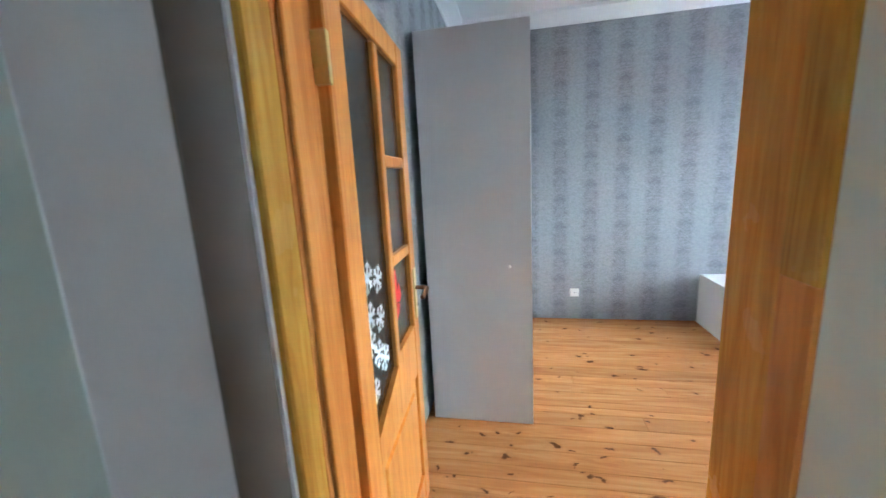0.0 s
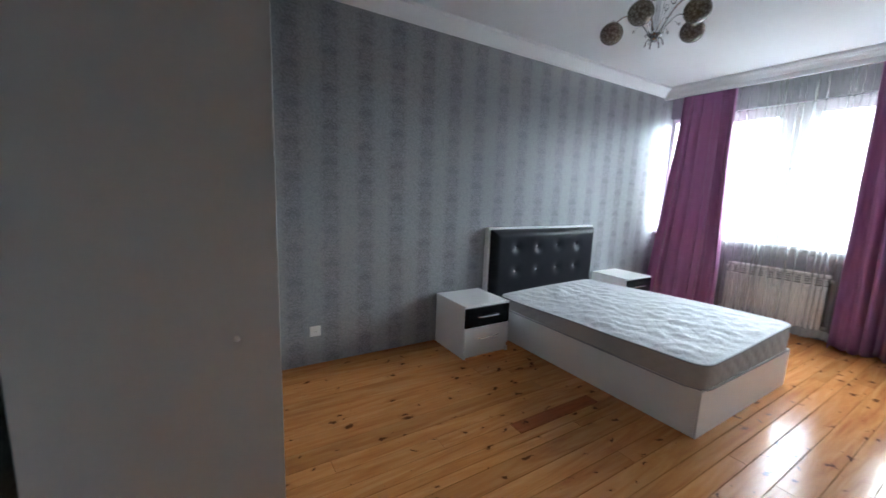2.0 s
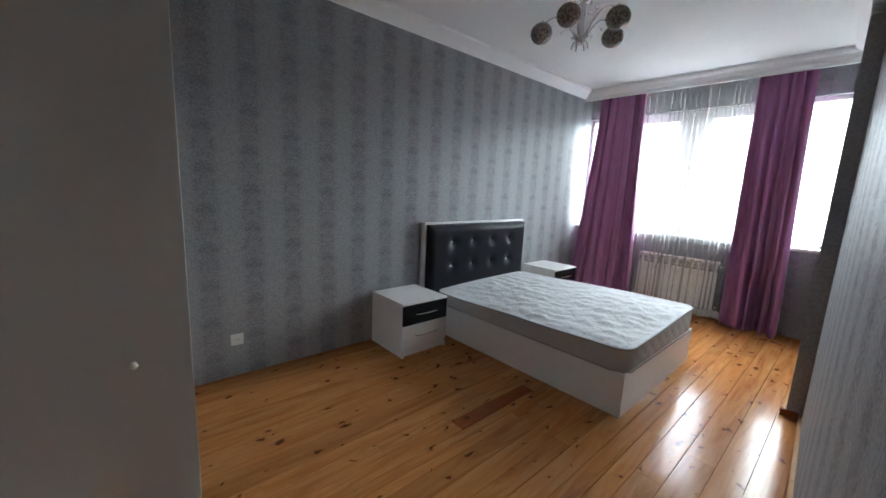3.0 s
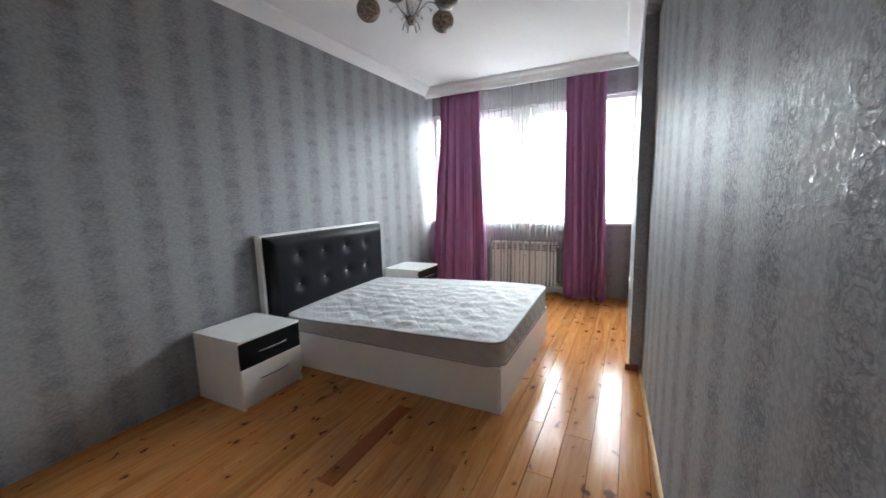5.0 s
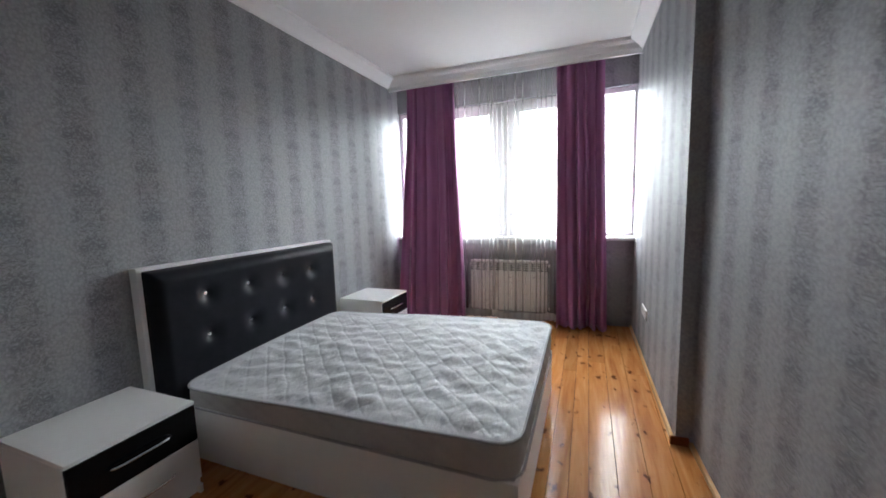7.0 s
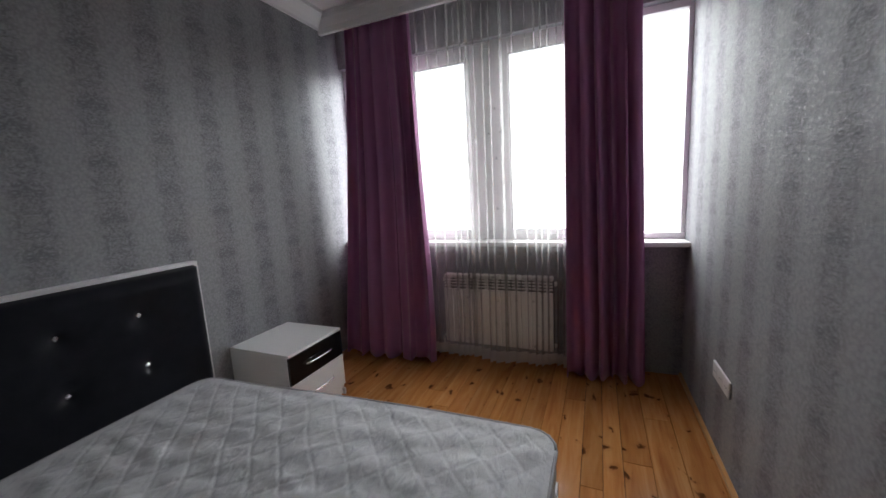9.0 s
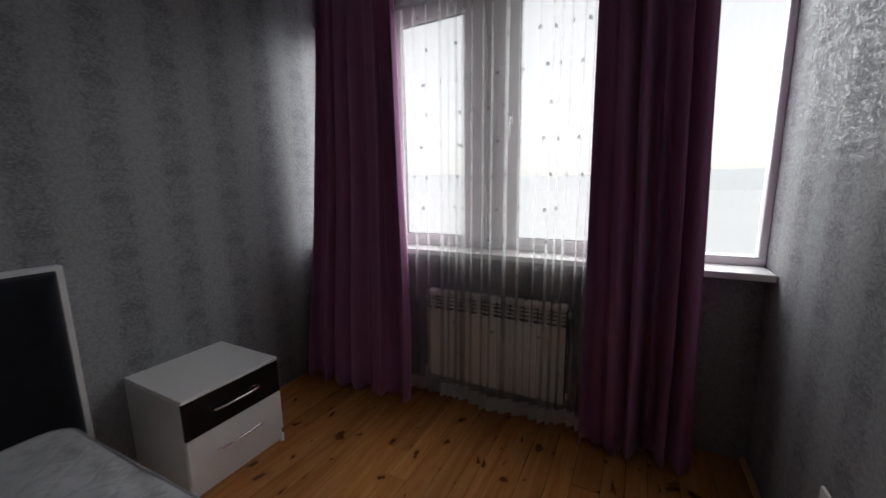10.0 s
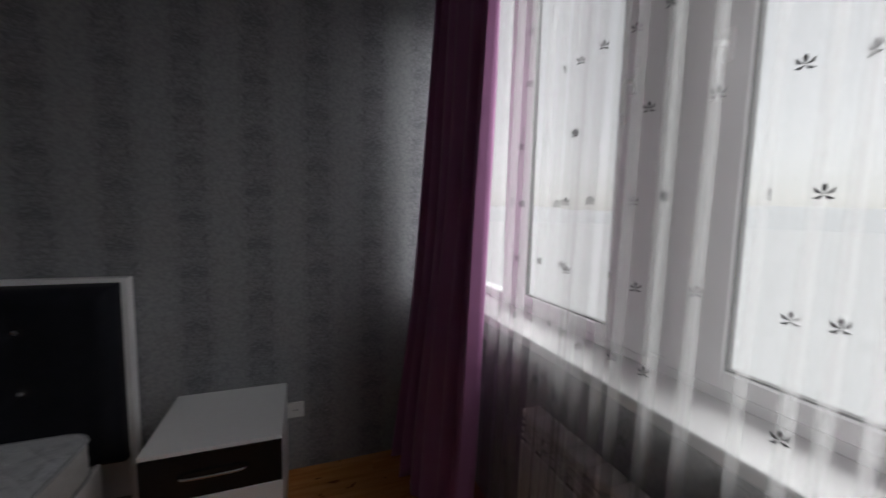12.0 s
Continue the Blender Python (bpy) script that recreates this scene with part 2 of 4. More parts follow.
WALLPAPER = wallpaper()
PLANK = pine("varnished knotty pine floor", ((0.6, 0.295, 0.11), (0.52, 0.222, 0.07), (0.39, 0.136, 0.042)), "x", 0.16, 1.0)
DARK_PLANK = pine("darker reddish pine board", ((0.36, 0.12, 0.04), (0.3, 0.09, 0.028), (0.21, 0.058, 0.018)), "x", 0.16, 1.0, spread=0.3)
DOOR_WOOD = pine("varnished orange pine", ((0.6, 0.26, 0.065), (0.52, 0.2, 0.042), (0.4, 0.13, 0.022)), "z", 0.25, 0.25, spread=0.3)
FRAME_WOOD = pine("varnished yellow pine lining", ((0.62, 0.36, 0.07), (0.52, 0.26, 0.04), (0.36, 0.14, 0.02)), "z", 0.2, 0.3, spread=0.4)
JAMB_WOOD = pine("varnished golden pine jamb", ((0.62, 0.315, 0.06), (0.54, 0.235, 0.038), (0.42, 0.155, 0.02)), "z", 0.2, 0.4, spread=0.3)
STRIP_WOOD = pine("pale pine strip", ((0.62, 0.4, 0.2), (0.55, 0.32, 0.14), (0.42, 0.22, 0.08)), "x", 0.3, 0.2, spread=0.2)
GREEN_PLASTER = plain("grey-green hall plaster", (0.63, 0.67, 0.63), 0.7, grain=0.08, scale=14, bump=0.15)
PLASTER = plain("lilac-grey hall plaster", (0.69, 0.64, 0.68), 0.7, grain=0.08, scale=14, bump=0.15)
CEILING = plain("white ceiling paint", (0.8, 0.8, 0.81), 0.75, grain=0.03, scale=9, bump=0.08)
CORNICE = plain("white plaster cornice", (0.8, 0.8, 0.81), 0.5, grain=0.03, scale=30, bump=0.03)
LAMINATE = plain("white laminate", (0.84, 0.84, 0.84), 0.32, grain=0.03, scale=30, bump=0.02)
WARDROBE = plain("pale grey laminate", (0.6, 0.585, 0.575), 0.45, grain=0.04, scale=40, bump=0.05)
BLACK_GLOSS = plain("black gloss laminate", (0.008, 0.008, 0.01), 0.2, grain=0.1, scale=60, bump=0.0, spec=0.3)
CHROME = plain("brushed chrome", (0.75, 0.75, 0.77), 0.2, 1.0, grain=0.05, scale=60, bump=0.02)
BRASS = plain("worn brass", (0.6, 0.45, 0.2), 0.35, 1.0, grain=0.15, scale=80, bump=0.05)
BROWN_METAL = plain("brown handle enamel", (0.22, 0.1, 0.05), 0.35, 0.3, grain=0.1, scale=80, bump=0.03)
PVC = plain("white window profile", (0.8, 0.8, 0.8), 0.3, grain=0.03, scale=25, bump=0.02)
SILL_BOARD = plain("dusty white sill laminate", (0.66, 0.66, 0.65), 0.35, grain=0.06, scale=18, bump=0.03)
RADIATOR = plain("white radiator enamel", (0.84, 0.83, 0.79), 0.35, grain=0.04, scale=30, bump=0.03)
REVEAL_SHADE = plain("brown standing in for reveal shade", (0.12, 0.095, 0.075), 0.6, grain=0.1, scale=20, bump=0.1)
DARK = plain("dark opening", (0.03, 0.03, 0.03), 0.8, grain=0.1, bump=0.0)
SOCKET = plain("white socket plastic", (0.8, 0.8, 0.78), 0.35, grain=0.02, scale=40, bump=0.0)
PIPING = plain("grey edge tape", (0.36, 0.36, 0.38), 0.8, grain=0.1, scale=300, bump=0.2)
STICKER_WHITE = plain("white paper sticker", (0.85, 0.86, 0.9), 0.6, grain=0.03, scale=60, bump=0.0)
STICKER_RED = plain("red sticker", (0.75, 0.02, 0.025), 0.5, grain=0.05, scale=60, bump=0.0)
THREAD = plain("grey embroidery thread", (0.13, 0.13, 0.14), 0.7, grain=0.1, scale=500, bump=0.2)
CRYSTAL = glass("crystal", 0.02)
PANE = thin_glass("window glass")
DOOR_GLASS = glass("ribbed door glass", 0.2, (0.45, 0.39, 0.32, 1), 0.5)
BORDER = plain("grey mattress border cloth", (0.5, 0.485, 0.475), 0.8, grain=0.12, scale=60, bump=0.3)
LEATHER, TICKING, FILIGREE = leather(), ticking(), filigree()
PLUM = drape("plum curtain cloth", (0.45, 0.18, 0.375), (0.48, 0.1, 0.32), 0.045)
VOILE = voile()
LACE = voile("dense white lace", 0.35)
# both emit their own light to imitate bright haze
LAND_GLOW = glowing_haze("distant land with haze glow", (0.64, 0.65, 0.66), 0.4, 0.004)
HILLS_GLOW = glowing_haze("hills with haze glow", (0.62, 0.64, 0.66), 0.4, 0.002)


# ---- mesh helpers ----
def mesh_of(name, bm, mat, smooth=False):
    me = bpy.data.meshes.new(name)
    bmesh.ops.recalc_face_normals(bm, faces=bm.faces)
    bm.to_mesh(me)
    bm.free()
    me.materials.append(mat)
    if smooth:
        for f in me.polygons:
            f.use_smooth = True
    return me


def part(name, bm, mat, parent, label="", smooth=False, at=None):
    ob = new(name, mesh_of(name, bm, mat, smooth))
    ob.parent = parent
    if at is not None:
        ob.matrix_basis = at
    if label:
        ob["label"] = label
    return ob


def thing(name, label, category, at=(0, 0, 0), turn=0, group="", kind=""):
    ob = new(name)
    ob.empty_display_size = 0.1
    ob.matrix_basis = pose(*at, 0, 0, turn)
    return tagged(ob, label, category, group, kind)


def solid(name, bm, mat, label, category, kind="structure", smooth=False):
    return tagged(new(name, mesh_of(name, bm, mat, smooth)), label, category, "", kind)


def block(x0, x1, y0, y1, z0, z1, bevel=0.0, bm=None, steps=1):
    own = bmesh.new()
    bmesh.ops.create_cube(own, size=1.0)
    for v in own.verts:
        v.co = (x0 + (v.co.x + 0.5) * (x1 - x0), y0 + (v.co.y + 0.5) * (y1 - y0), z0 + (v.co.z + 0.5) * (z1 - z0))
    if bevel:
        bmesh.ops.bevel(own, geom=own.edges[:], offset=bevel, segments=steps, affect="EDGES", profile=0.5)
    if bm is None:
        return own
    me = bpy.data.meshes.new("tmp")
    own.to_mesh(me)
    own.free()
    bm.from_mesh(me)
    bpy.data.meshes.remove(me)
    return bm


def rod(a, b, r, sides=10, r2=None, bm=None):
    bm = bm or bmesh.new()
    a, b = Vector(a), Vector(b)
    turn = (b - a).to_track_quat("Z", "Y").to_matrix().to_4x4()
    bmesh.ops.create_cone(bm, cap_ends=True, segments=sides, radius1=r, radius2=r if r2 is None else r2, depth=(b - a).length,
                          matrix=Matrix.Translation((a + b) / 2) @ turn)
    return bm


def tube(points, r, sides=8, bm=None, taper=1.0):
    """A round tube along points."""
    bm = bm or bmesh.new()
    points = [Vector(p) for p in points]
    rings = []
    for i, p in enumerate(points):
        d = (points[min(i + 1, len(points) - 1)] - points[max(i - 1, 0)]).normalized()
        q = d.to_track_quat("Z", "Y")
        rr = r * (1 + (taper - 1) * i / (len(points) - 1))
        rings.append([bm.verts.new(p + q @ Vector((rr * math.cos(2 * math.pi * k / sides), rr * math.sin(2 * math.pi * k / sides), 0))) for k in range(sides)])
    for r0, r1 in zip(rings, rings[1:]):
        for k in range(sides):
            bm.faces.new((r0[k], r0[(k + 1) % sides], r1[(k + 1) % sides], r1[k]))
    bm.faces.new(rings[0][::-1])
    bm.faces.new(rings[-1])
    return bm


def ball(c, r, bm=None, squash=(1, 1, 1), seg=20):
    bm = bm or bmesh.new()
    bmesh.ops.create_uvsphere(bm, u_segments=seg, v_segments=seg // 2, radius=r, matrix=Matrix.Translation(c) @ Matrix.Diagonal((*squash, 1)))
    return bm


def sheet(fn, nu, nv, thickness=0.0):
    """A grid of fn(u, v), u and v from 0 to 1."""
    bm = bmesh.new()
    rows = [[bm.verts.new(fn(i / nu, j / nv)) for i in range(nu + 1)] for j in range(nv + 1)]
    for j in range(nv):
        for i in range(nu):
            bm.faces.new((rows[j][i], rows[j][i + 1], rows[j + 1][i + 1], rows[j + 1][i]))
    if thickness:
        bm.normal_update()
        back = [[bm.verts.new(v.co - v.normal * thickness) for v in row] for row in rows]
        for j in range(nv):
            for i in range(nu):
                bm.faces.new((back[j][i], back[j + 1][i], back[j + 1][i + 1], back[j][i + 1]))
        rim = [(0, i) for i in range(nu)] + [(j, nu) for j in range(nv)] + [(nv, nu - i) for i in range(nu)] + [(nv - j, 0) for j in range(nv)]
        for (j, i), (k, h) in zip(rim, rim[1:] + rim[:1]):
            bm.faces.new((rows[k][h], rows[j][i], back[j][i], back[k][h]))
    return bm


def run(profile, a, b, into):
    """A moulding: (out, z) profile drawn from a to b on plan, standing out towards 'into'."""
    bm = bmesh.new()
    ends = []
    for (px, py), sx in ((a, 0), (b, 1)):
        ends.append([bm.verts.new((px + into[0] * o, py + into[1] * o, z)) for o, z in profile])
    n = len(profile)
    for k in range(n):
        bm.faces.new((ends[0][k], ends[0][(k + 1) % n], ends[1][(k + 1) % n], ends[1][k]))
    bm.faces.new(ends[0][::-1])
    bm.faces.new(ends[1])
    return bm


def prism(corners, z0, z1):
    """An upright block over corners on plan."""
    bm = bmesh.new()
    low, high = ([bm.verts.new((x, y, z)) for x, y in corners] for z in (z0, z1))
    bm.faces.new(low[::-1])
    bm.faces.new(high)
    for k in range(len(corners)):
        h = (k + 1) % len(corners)
        bm.faces.new((low[k], low[h], high[h], high[k]))
    return bm


# ---- the plan, in metres ----
WEST, EAST, NORTH = 0.25, 6.30, 4.15
SOUTH_DOOR, SOUTH_NEAR, SOUTH_FAR, SOUTH_WINDOW, JOG = 1.145, 1.28, 1.365, 1.386, 4.19
LINTEL = 2.57
TOP = 2.93
HALL_FACE, HALL_WEST = 0.715, 0.125
DOOR_W, DOOR_E = 0.40, 1.255
SILL, HEAD = 0.965, 2.565

solid("wall_north", block(WEST - 0.2, 6.44, NORTH, NORTH + 0.2, -0.05, 3.1), WALLPAPER, "silver-grey striped damask wallpaper wall behind the bed", "wall")
solid("wall_west", block(WEST - 0.2, WEST, SOUTH_DOOR, NORTH, -0.05, 3.1), WALLPAPER, "silver-grey damask wallpaper wall behind the open door", "wall")
solid("wall_south_far", prism([(JOG, SOUTH_FAR - 0.3), (6.44, SOUTH_FAR - 0.3), (6.44, SOUTH_WINDOW + 0.002), (JOG, SOUTH_FAR)], -0.05, 3.1), WALLPAPER, "silver-grey damask wallpaper wall, slightly projecting", "wall")
solid("wall_south_near", prism([(DOOR_E + 0.02, HALL_FACE + 0.004), (JOG, HALL_FACE + 0.004), (JOG, SOUTH_NEAR), (DOOR_E + 0.02, SOUTH_DOOR)], -0.05, 3.1), WALLPAPER, "silver-grey damask wallpaper wall beside the door", "wall")
solid("wall_south_lintel", prism([(DOOR_E + 0.02, SOUTH_DOOR - 0.01), (JOG - 0.0005, SOUTH_NEAR - 0.01), (JOG - 0.0005, SOUTH_FAR), (DOOR_E + 0.02, SOUTH_FAR - 0.05)], LINTEL, TOP + 0.01), WALLPAPER, "wallpapered beam over the recessed wall", "wall")
solid("wall_over_door", block(DOOR_W - 0.02, DOOR_E + 0.02, HALL_FACE + 0.004, SOUTH_DOOR, 2.06, 3.1), WALLPAPER, "wallpapered wall over the doorway", "wall")
solid("wall_south_corner", block(WEST - 0.2, DOOR_W - 0.02, HALL_FACE + 0.0195, SOUTH_DOOR, -0.05, 3.1), PLASTER, "short plaster wall beside the door hinge", "wall")
solid("wall_east_low", block(EAST, 6.44, SOUTH_WINDOW, NORTH, -0.05, SILL - 0.004), WALLPAPER, "silver-grey damask wallpaper wall under the window", "wall")
solid("wall_east_top", block(EAST, 6.44, SOUTH_WINDOW, NORTH, HEAD, 3.1), WALLPAPER, "wallpapered wall over the window", "wall")
solid("ceiling", block(WEST - 0.2, 6.75, HALL_FACE, NORTH + 0.2, TOP, TOP + 0.15), CEILING, "plain white painted ceiling", "ceiling")

# the hall behind the camera, closed but for an unseen opening added to light it
bm = block(HALL_WEST - 0.2, HALL_WEST, -3.2, -2.6, -0.05, 2.9)
block(HALL_WEST - 0.2, HALL_WEST, -1.65, HALL_FACE + 0.004, -0.05, 2.9, 0, bm)
block(HALL_WEST - 0.2, HALL_WEST, -2.6, -1.65, -0.05, 0.9, 0, bm)
block(HALL_WEST - 0.2, HALL_WEST, -2.6, -1.65, 2.25, 2.9, 0, bm)
solid("hall_wall_west", bm, GREEN_PLASTER, "pale green plaster hall wall with an unseen opening added for daylight", "wall")
solid("hall_wall_east", block(2.0, 2.2, -3.2, HALL_FACE, -0.05, 2.9), GREEN_PLASTER, "pale green plaster hall wall", "wall")
solid("hall_wall_north_west", block(HALL_WEST, DOOR_W - 0.0195, HALL_FACE + 0.005, HALL_FACE + 0.019, -0.05, 2.9), PLASTER, "lilac-grey plaster hall wall beside the doorway", "wall")
solid("hall_wall_north_east", block(DOOR_E + 0.0195, 2.2, HALL_FACE - 0.02, HALL_FACE, -0.05, 2.9), GREEN_PLASTER, "pale green plaster hall wall beside the doorway", "wall")
solid("hall_wall_north_top", block(DOOR_W - 0.0195, DOOR_E + 0.0195, HALL_FACE - 0.02, HALL_FACE, 2.08, 2.9), GREEN_PLASTER, "pale green plaster hall wall over the doorway", "wall")
solid("hall_wall_south", block(HALL_WEST - 0.2, 2.2, -3.4, -3.2, -0.05, 2.9), GREEN_PLASTER, "pale green plaster hall wall", "wall")
solid("hall_ceiling", block(HALL_WEST - 0.2, 2.2, -3.4, HALL_FACE, 2.9, 3.05), CEILING, "white hall ceiling", "ceiling")

# cornice: a cove with two small steps; over the curtains it is a pelmet
COVE = [(0.0, 2.815), (0.012, 2.815), (0.02, 2.832), (0.045, 2.857), (0.075, 2.88), (0.1, 2.897), (0.112, 2.902), (0.116, TOP - 0.002), (0.0, TOP - 0.002)]
PELMET = 6.07
for name, a, b, into in (("cornice_north", (WEST, NORTH), (PELMET, NORTH), (0, -1)), ("cornice_south_far", (JOG - 0.001, SOUTH_FAR), (PELMET, SOUTH_WINDOW - 0.004), (0, 1)),
                         ("cornice_south_near", (DOOR_E + 0.02, SOUTH_FAR - 0.05), (JOG - 0.001, SOUTH_FAR), (0, 1)), ("cornice_west", (WEST, SOUTH_DOOR), (WEST, NORTH), (1, 0))):
    solid(name, run(COVE, a, b, into), CORNICE, "white moulded plaster cornice under the ceiling", "cornice")
FRONT = [(-0.03, 2.785), (0.0, 2.785), (0.004, 2.797), (0.004, 2.832), (0.012, 2.838), (0.02, 2.856), (0.034, 2.874), (0.05, 2.882), (0.054, 2.892), (0.062, 2.896), (0.064, TOP - 0.002), (-0.03, TOP - 0.002)]
solid("pelmet_cornice", run(FRONT, (PELMET, SOUTH_WINDOW), (PELMET, NORTH), (-1, 0)), CORNICE, "white moulded pelmet hiding the curtain rails", "pelmet")

# slim quarter-round strips along the south wall
QUARTER = [(0.0, 0.0), (0.02, 0.0), (0.019, 0.01), (0.014, 0.018), (0.006, 0.022), (0.0, 0.023)]
for name, a, b, into in (("baseboard_near", (DOOR_E + 0.1, SOUTH_DOOR + 0.004), (JOG, SOUTH_NEAR), (0, 1)), ("baseboard_far", (JOG - 0.02, SOUTH_FAR), (EAST, SOUTH_WINDOW), (0, 1)),
                         ("baseboard_jog", (JOG, SOUTH_NEAR), (JOG, SOUTH_FAR + 0.02), (-1, 0))):
    solid(name, run(QUARTER, a, b, into), STRIP_WOOD, "slim pale pine strip along the wall foot", "baseboard")

solid("trim_jog_foot", block(JOG - 0.022, JOG - 0.003, SOUTH_NEAR + 0.021, SOUTH_FAR + 0.03, 0.0, 0.05, 0.004), DARK_PLANK, "reddish-brown wooden block at the wall's step", "trim")


# ---- door ----
def doorway():
    d = thing("door_1", "orange pine door with glass panes standing open", "door", kind="structure")
    for x, s in ((DOOR_W, 1), (DOOR_E, -1)):
        back = 0.036 if s == 1 else 0.0
        for y0, y1, mat in ((0.972 - back, 1.135 - back, DOOR_WOOD), (0.888 - back, 0.97 - back, FRAME_WOOD)):
            x0, x1 = sorted((x - s * 0.02, x + s * 0.004 if mat is FRAME_WOOD else x + s * 0.0))
            if s == 1:
                part("jamb", block(x0 - 0.003, x1 + 0.003, y0, y1, 0.0, 2.04, 0.004), mat, d)
            elif mat is DOOR_WOOD:
                part("jamb", block(x0 - 0.003, x1 + 0.003, y0, y1, 0.0, 2.04, 0.004), JAMB_WOOD, d)
            else:
                # the hall-side lining is pieced together from two lengths
                part("jamb", block(x0 - 0.003, x1 + 0.003, y0, y1, 0.0, 1.31, 0.001), DOOR_WOOD, d)
                part("jamb", block(x0 - 0.003, x1 + 0.003, y0, y1, 1.3105, 2.04, 0.001), FRAME_WOOD, d)
    part("stop", block(DOOR_W + 0.004, DOOR_W + 0.016, 0.955, 1.03, 0, 2.04, 0.003), DOOR_WOOD, d)
    part("head", block(DOOR_W + 0.01, DOOR_E - 0.01, 0.972, 1.135, 2.01, 2.055, 0.004), DOOR_WOOD, d)
    part("head", block(DOOR_W + 0.01, DOOR_E - 0.01, 0.888, 0.97, 2.01, 2.055, 0.004), FRAME_WOOD, d)
    part("reveal", block(DOOR_E + 0.002, DOOR_E + 0.019, HALL_FACE - 0.024, 0.887, 0, 2.07), GREEN_PLASTER, d)
    part("reveal", block(DOOR_W - 0.019, DOOR_W - 0.008, 0.841, 0.851, 0, 2.07), PLASTER, d)
    # the reveal lies in shade here; a thin dark brown sheet imitates it
    part("reveal_shade_strip", block(DOOR_W - 0.019, DOOR_W - 0.012, HALL_FACE + 0.003, 0.84, 0, 2.07, 0.003), REVEAL_SHADE, d, "brown strip painted as the shade on the door reveal")
    # the leaf, in its own coordinates: along +x from the hinge, thickness along y
    leaf = new("leaf")
    leaf.parent = d
    leaf.matrix_basis = pose(0.432, 1.085, 0.012, 0, 0, 93.2)
    W, H, T = 0.715, 1.985, 0.04

    def bar(x0, x1, z0, z1, name="rail", t=T):
        part(name, block(x0, x1, 0.0 + (T - t) / 2, (T + t) / 2, z0, z1, 0.004), DOOR_WOOD, leaf)
    bar(0, 0.105, 0, H, "stile")
    bar(0.63, W, 0, H, "stile")
    bar(0.35, 0.39, 0.84, 1.9, "stile", 0.038)
    bar(0.105, 0.63, 1.905, H)
    bar(0.105, 0.63, 0.0, 0.16)
    bar(0.39, 0.63, 1.53, 1.57, "muntin", 0.036)
    bar(0.39, 0.63, 1.19, 1.23, "muntin", 0.036)
    for x0, x1, z0, z1 in ((0.105, 0.35, 0.745, 1.905), (0.39, 0.63, 1.57, 1.905), (0.39, 0.63, 1.23, 1.53), (0.39, 0.63, 0.88, 1.19)):
        p = part("glass_pane", block(x0 - 0.0, x1 + 0.0, 0.017, 0.023, z0, z1), DOOR_GLASS, leaf, "dark ribbed glass")
    # sloping rail under the panes and a raised panel
    bm = bmesh.new()
    for y in (0.001, T - 0.001):
        pts = [(0.105, 0.66), (0.63, 0.66), (0.63, 0.88), (0.39, 0.88), (0.35, 0.84), (0.105, 0.745)]
        bm.faces.new([bm.verts.new((a, y, b)) for a, b in pts])
    bm.verts.ensure_lookup_table()
    for k in range(6):
        bm.faces.new((bm.verts[k], bm.verts[(k + 1) % 6], bm.verts[6 + (k + 1) % 6], bm.verts[6 + k]))
    part("rail", bm, DOOR_WOOD, leaf)
    bar(0.105, 0.63, 0.16, 0.66, "panel", 0.016)
    part("panel_field", block(0.15, 0.585, 0.004, T - 0.004, 0.21, 0.61, 0.012), DOOR_WOOD, leaf)
    # handle and plate on both faces
    for y, s in ((0.0, -1), (T, 1)):
        part("lock_plate", block(0.655, 0.695, min(y, y + s * 0.006), max(y, y + s * 0.006), 0.9, 1.12, 0.002), BRASS, leaf, "worn brass lock plate")
        part("handle", tube([(0.675, y + s * 0.004, 1.035), (0.675, y + s * 0.045, 1.035), (0.66, y + s * 0.058, 1.036), (0.62, y + s * 0.06, 1.034), (0.565, y + s * 0.056, 1.026)], 0.009), BROWN_METAL, leaf, "brown lever handle")
        part("keyhole", rod((0.675, y + s * 0.004, 0.96), (0.675, y + s * 0.012, 0.96), 0.008), CHROME, leaf)
    for z in (0.3, 1.75):
        part("hinge", block(-0.012, 0.006, -0.006, 0.03, z - 0.055, z + 0.055, 0.002), BRASS, leaf, "brass hinge")
    # stickers on the glass
    def flake(x, z, r, turn):
        bm = bmesh.new()
        for k in range(6):
            a = turn + k * math.pi / 3
            d, n = Vector((math.cos(a), 0, math.sin(a))), Vector((-math.sin(a), 0, math.cos(a)))
            o = Vector((x, 0, z))
            w = r * 0.12
            bm.faces.new([bm.verts.new(o + d * p + n * q) for p, q in ((0, -w), (r * 0.8, -w * 1.2), (r, 0), (r * 0.8, w * 1.2), (0, w))])
            for sgn in (-1, 1):
                b = o + d * r * 0.55
                e = (d * 0.6 + n * sgn * 0.8) * r * 0.36
                k2 = (d * 0.8 - n * sgn * 0.6) * r * 0.085
                bm.faces.new([bm.verts.new(b - k2), bm.verts.new(b + e - k2), bm.verts.new(b + e + k2), bm.verts.new(b + k2)])
        bmesh.ops.solidify(bm, geom=bm.faces[:], thickness=0.0008)
        for v in bm.verts:
            v.co.y += 0.0155
        part("sticker", bm, STICKER_WHITE, leaf, "white snowflake sticker")
    for x, z, r, turn in ((0.16, 1.215, 0.052, 0.3), (0.25, 1.19, 0.048, 0.1), (0.155, 1.1, 0.05, 0.2), (0.245, 1.065, 0.048, 0.0), (0.145, 1.02, 0.048, 0.4),
                          (0.205, 0.965, 0.048, 0.2), (0.26, 0.925, 0.05, 0.5), (0.15, 0.87, 0.045, 0.3)):
        flake(x, z, r, turn)
    bm = bmesh.new()
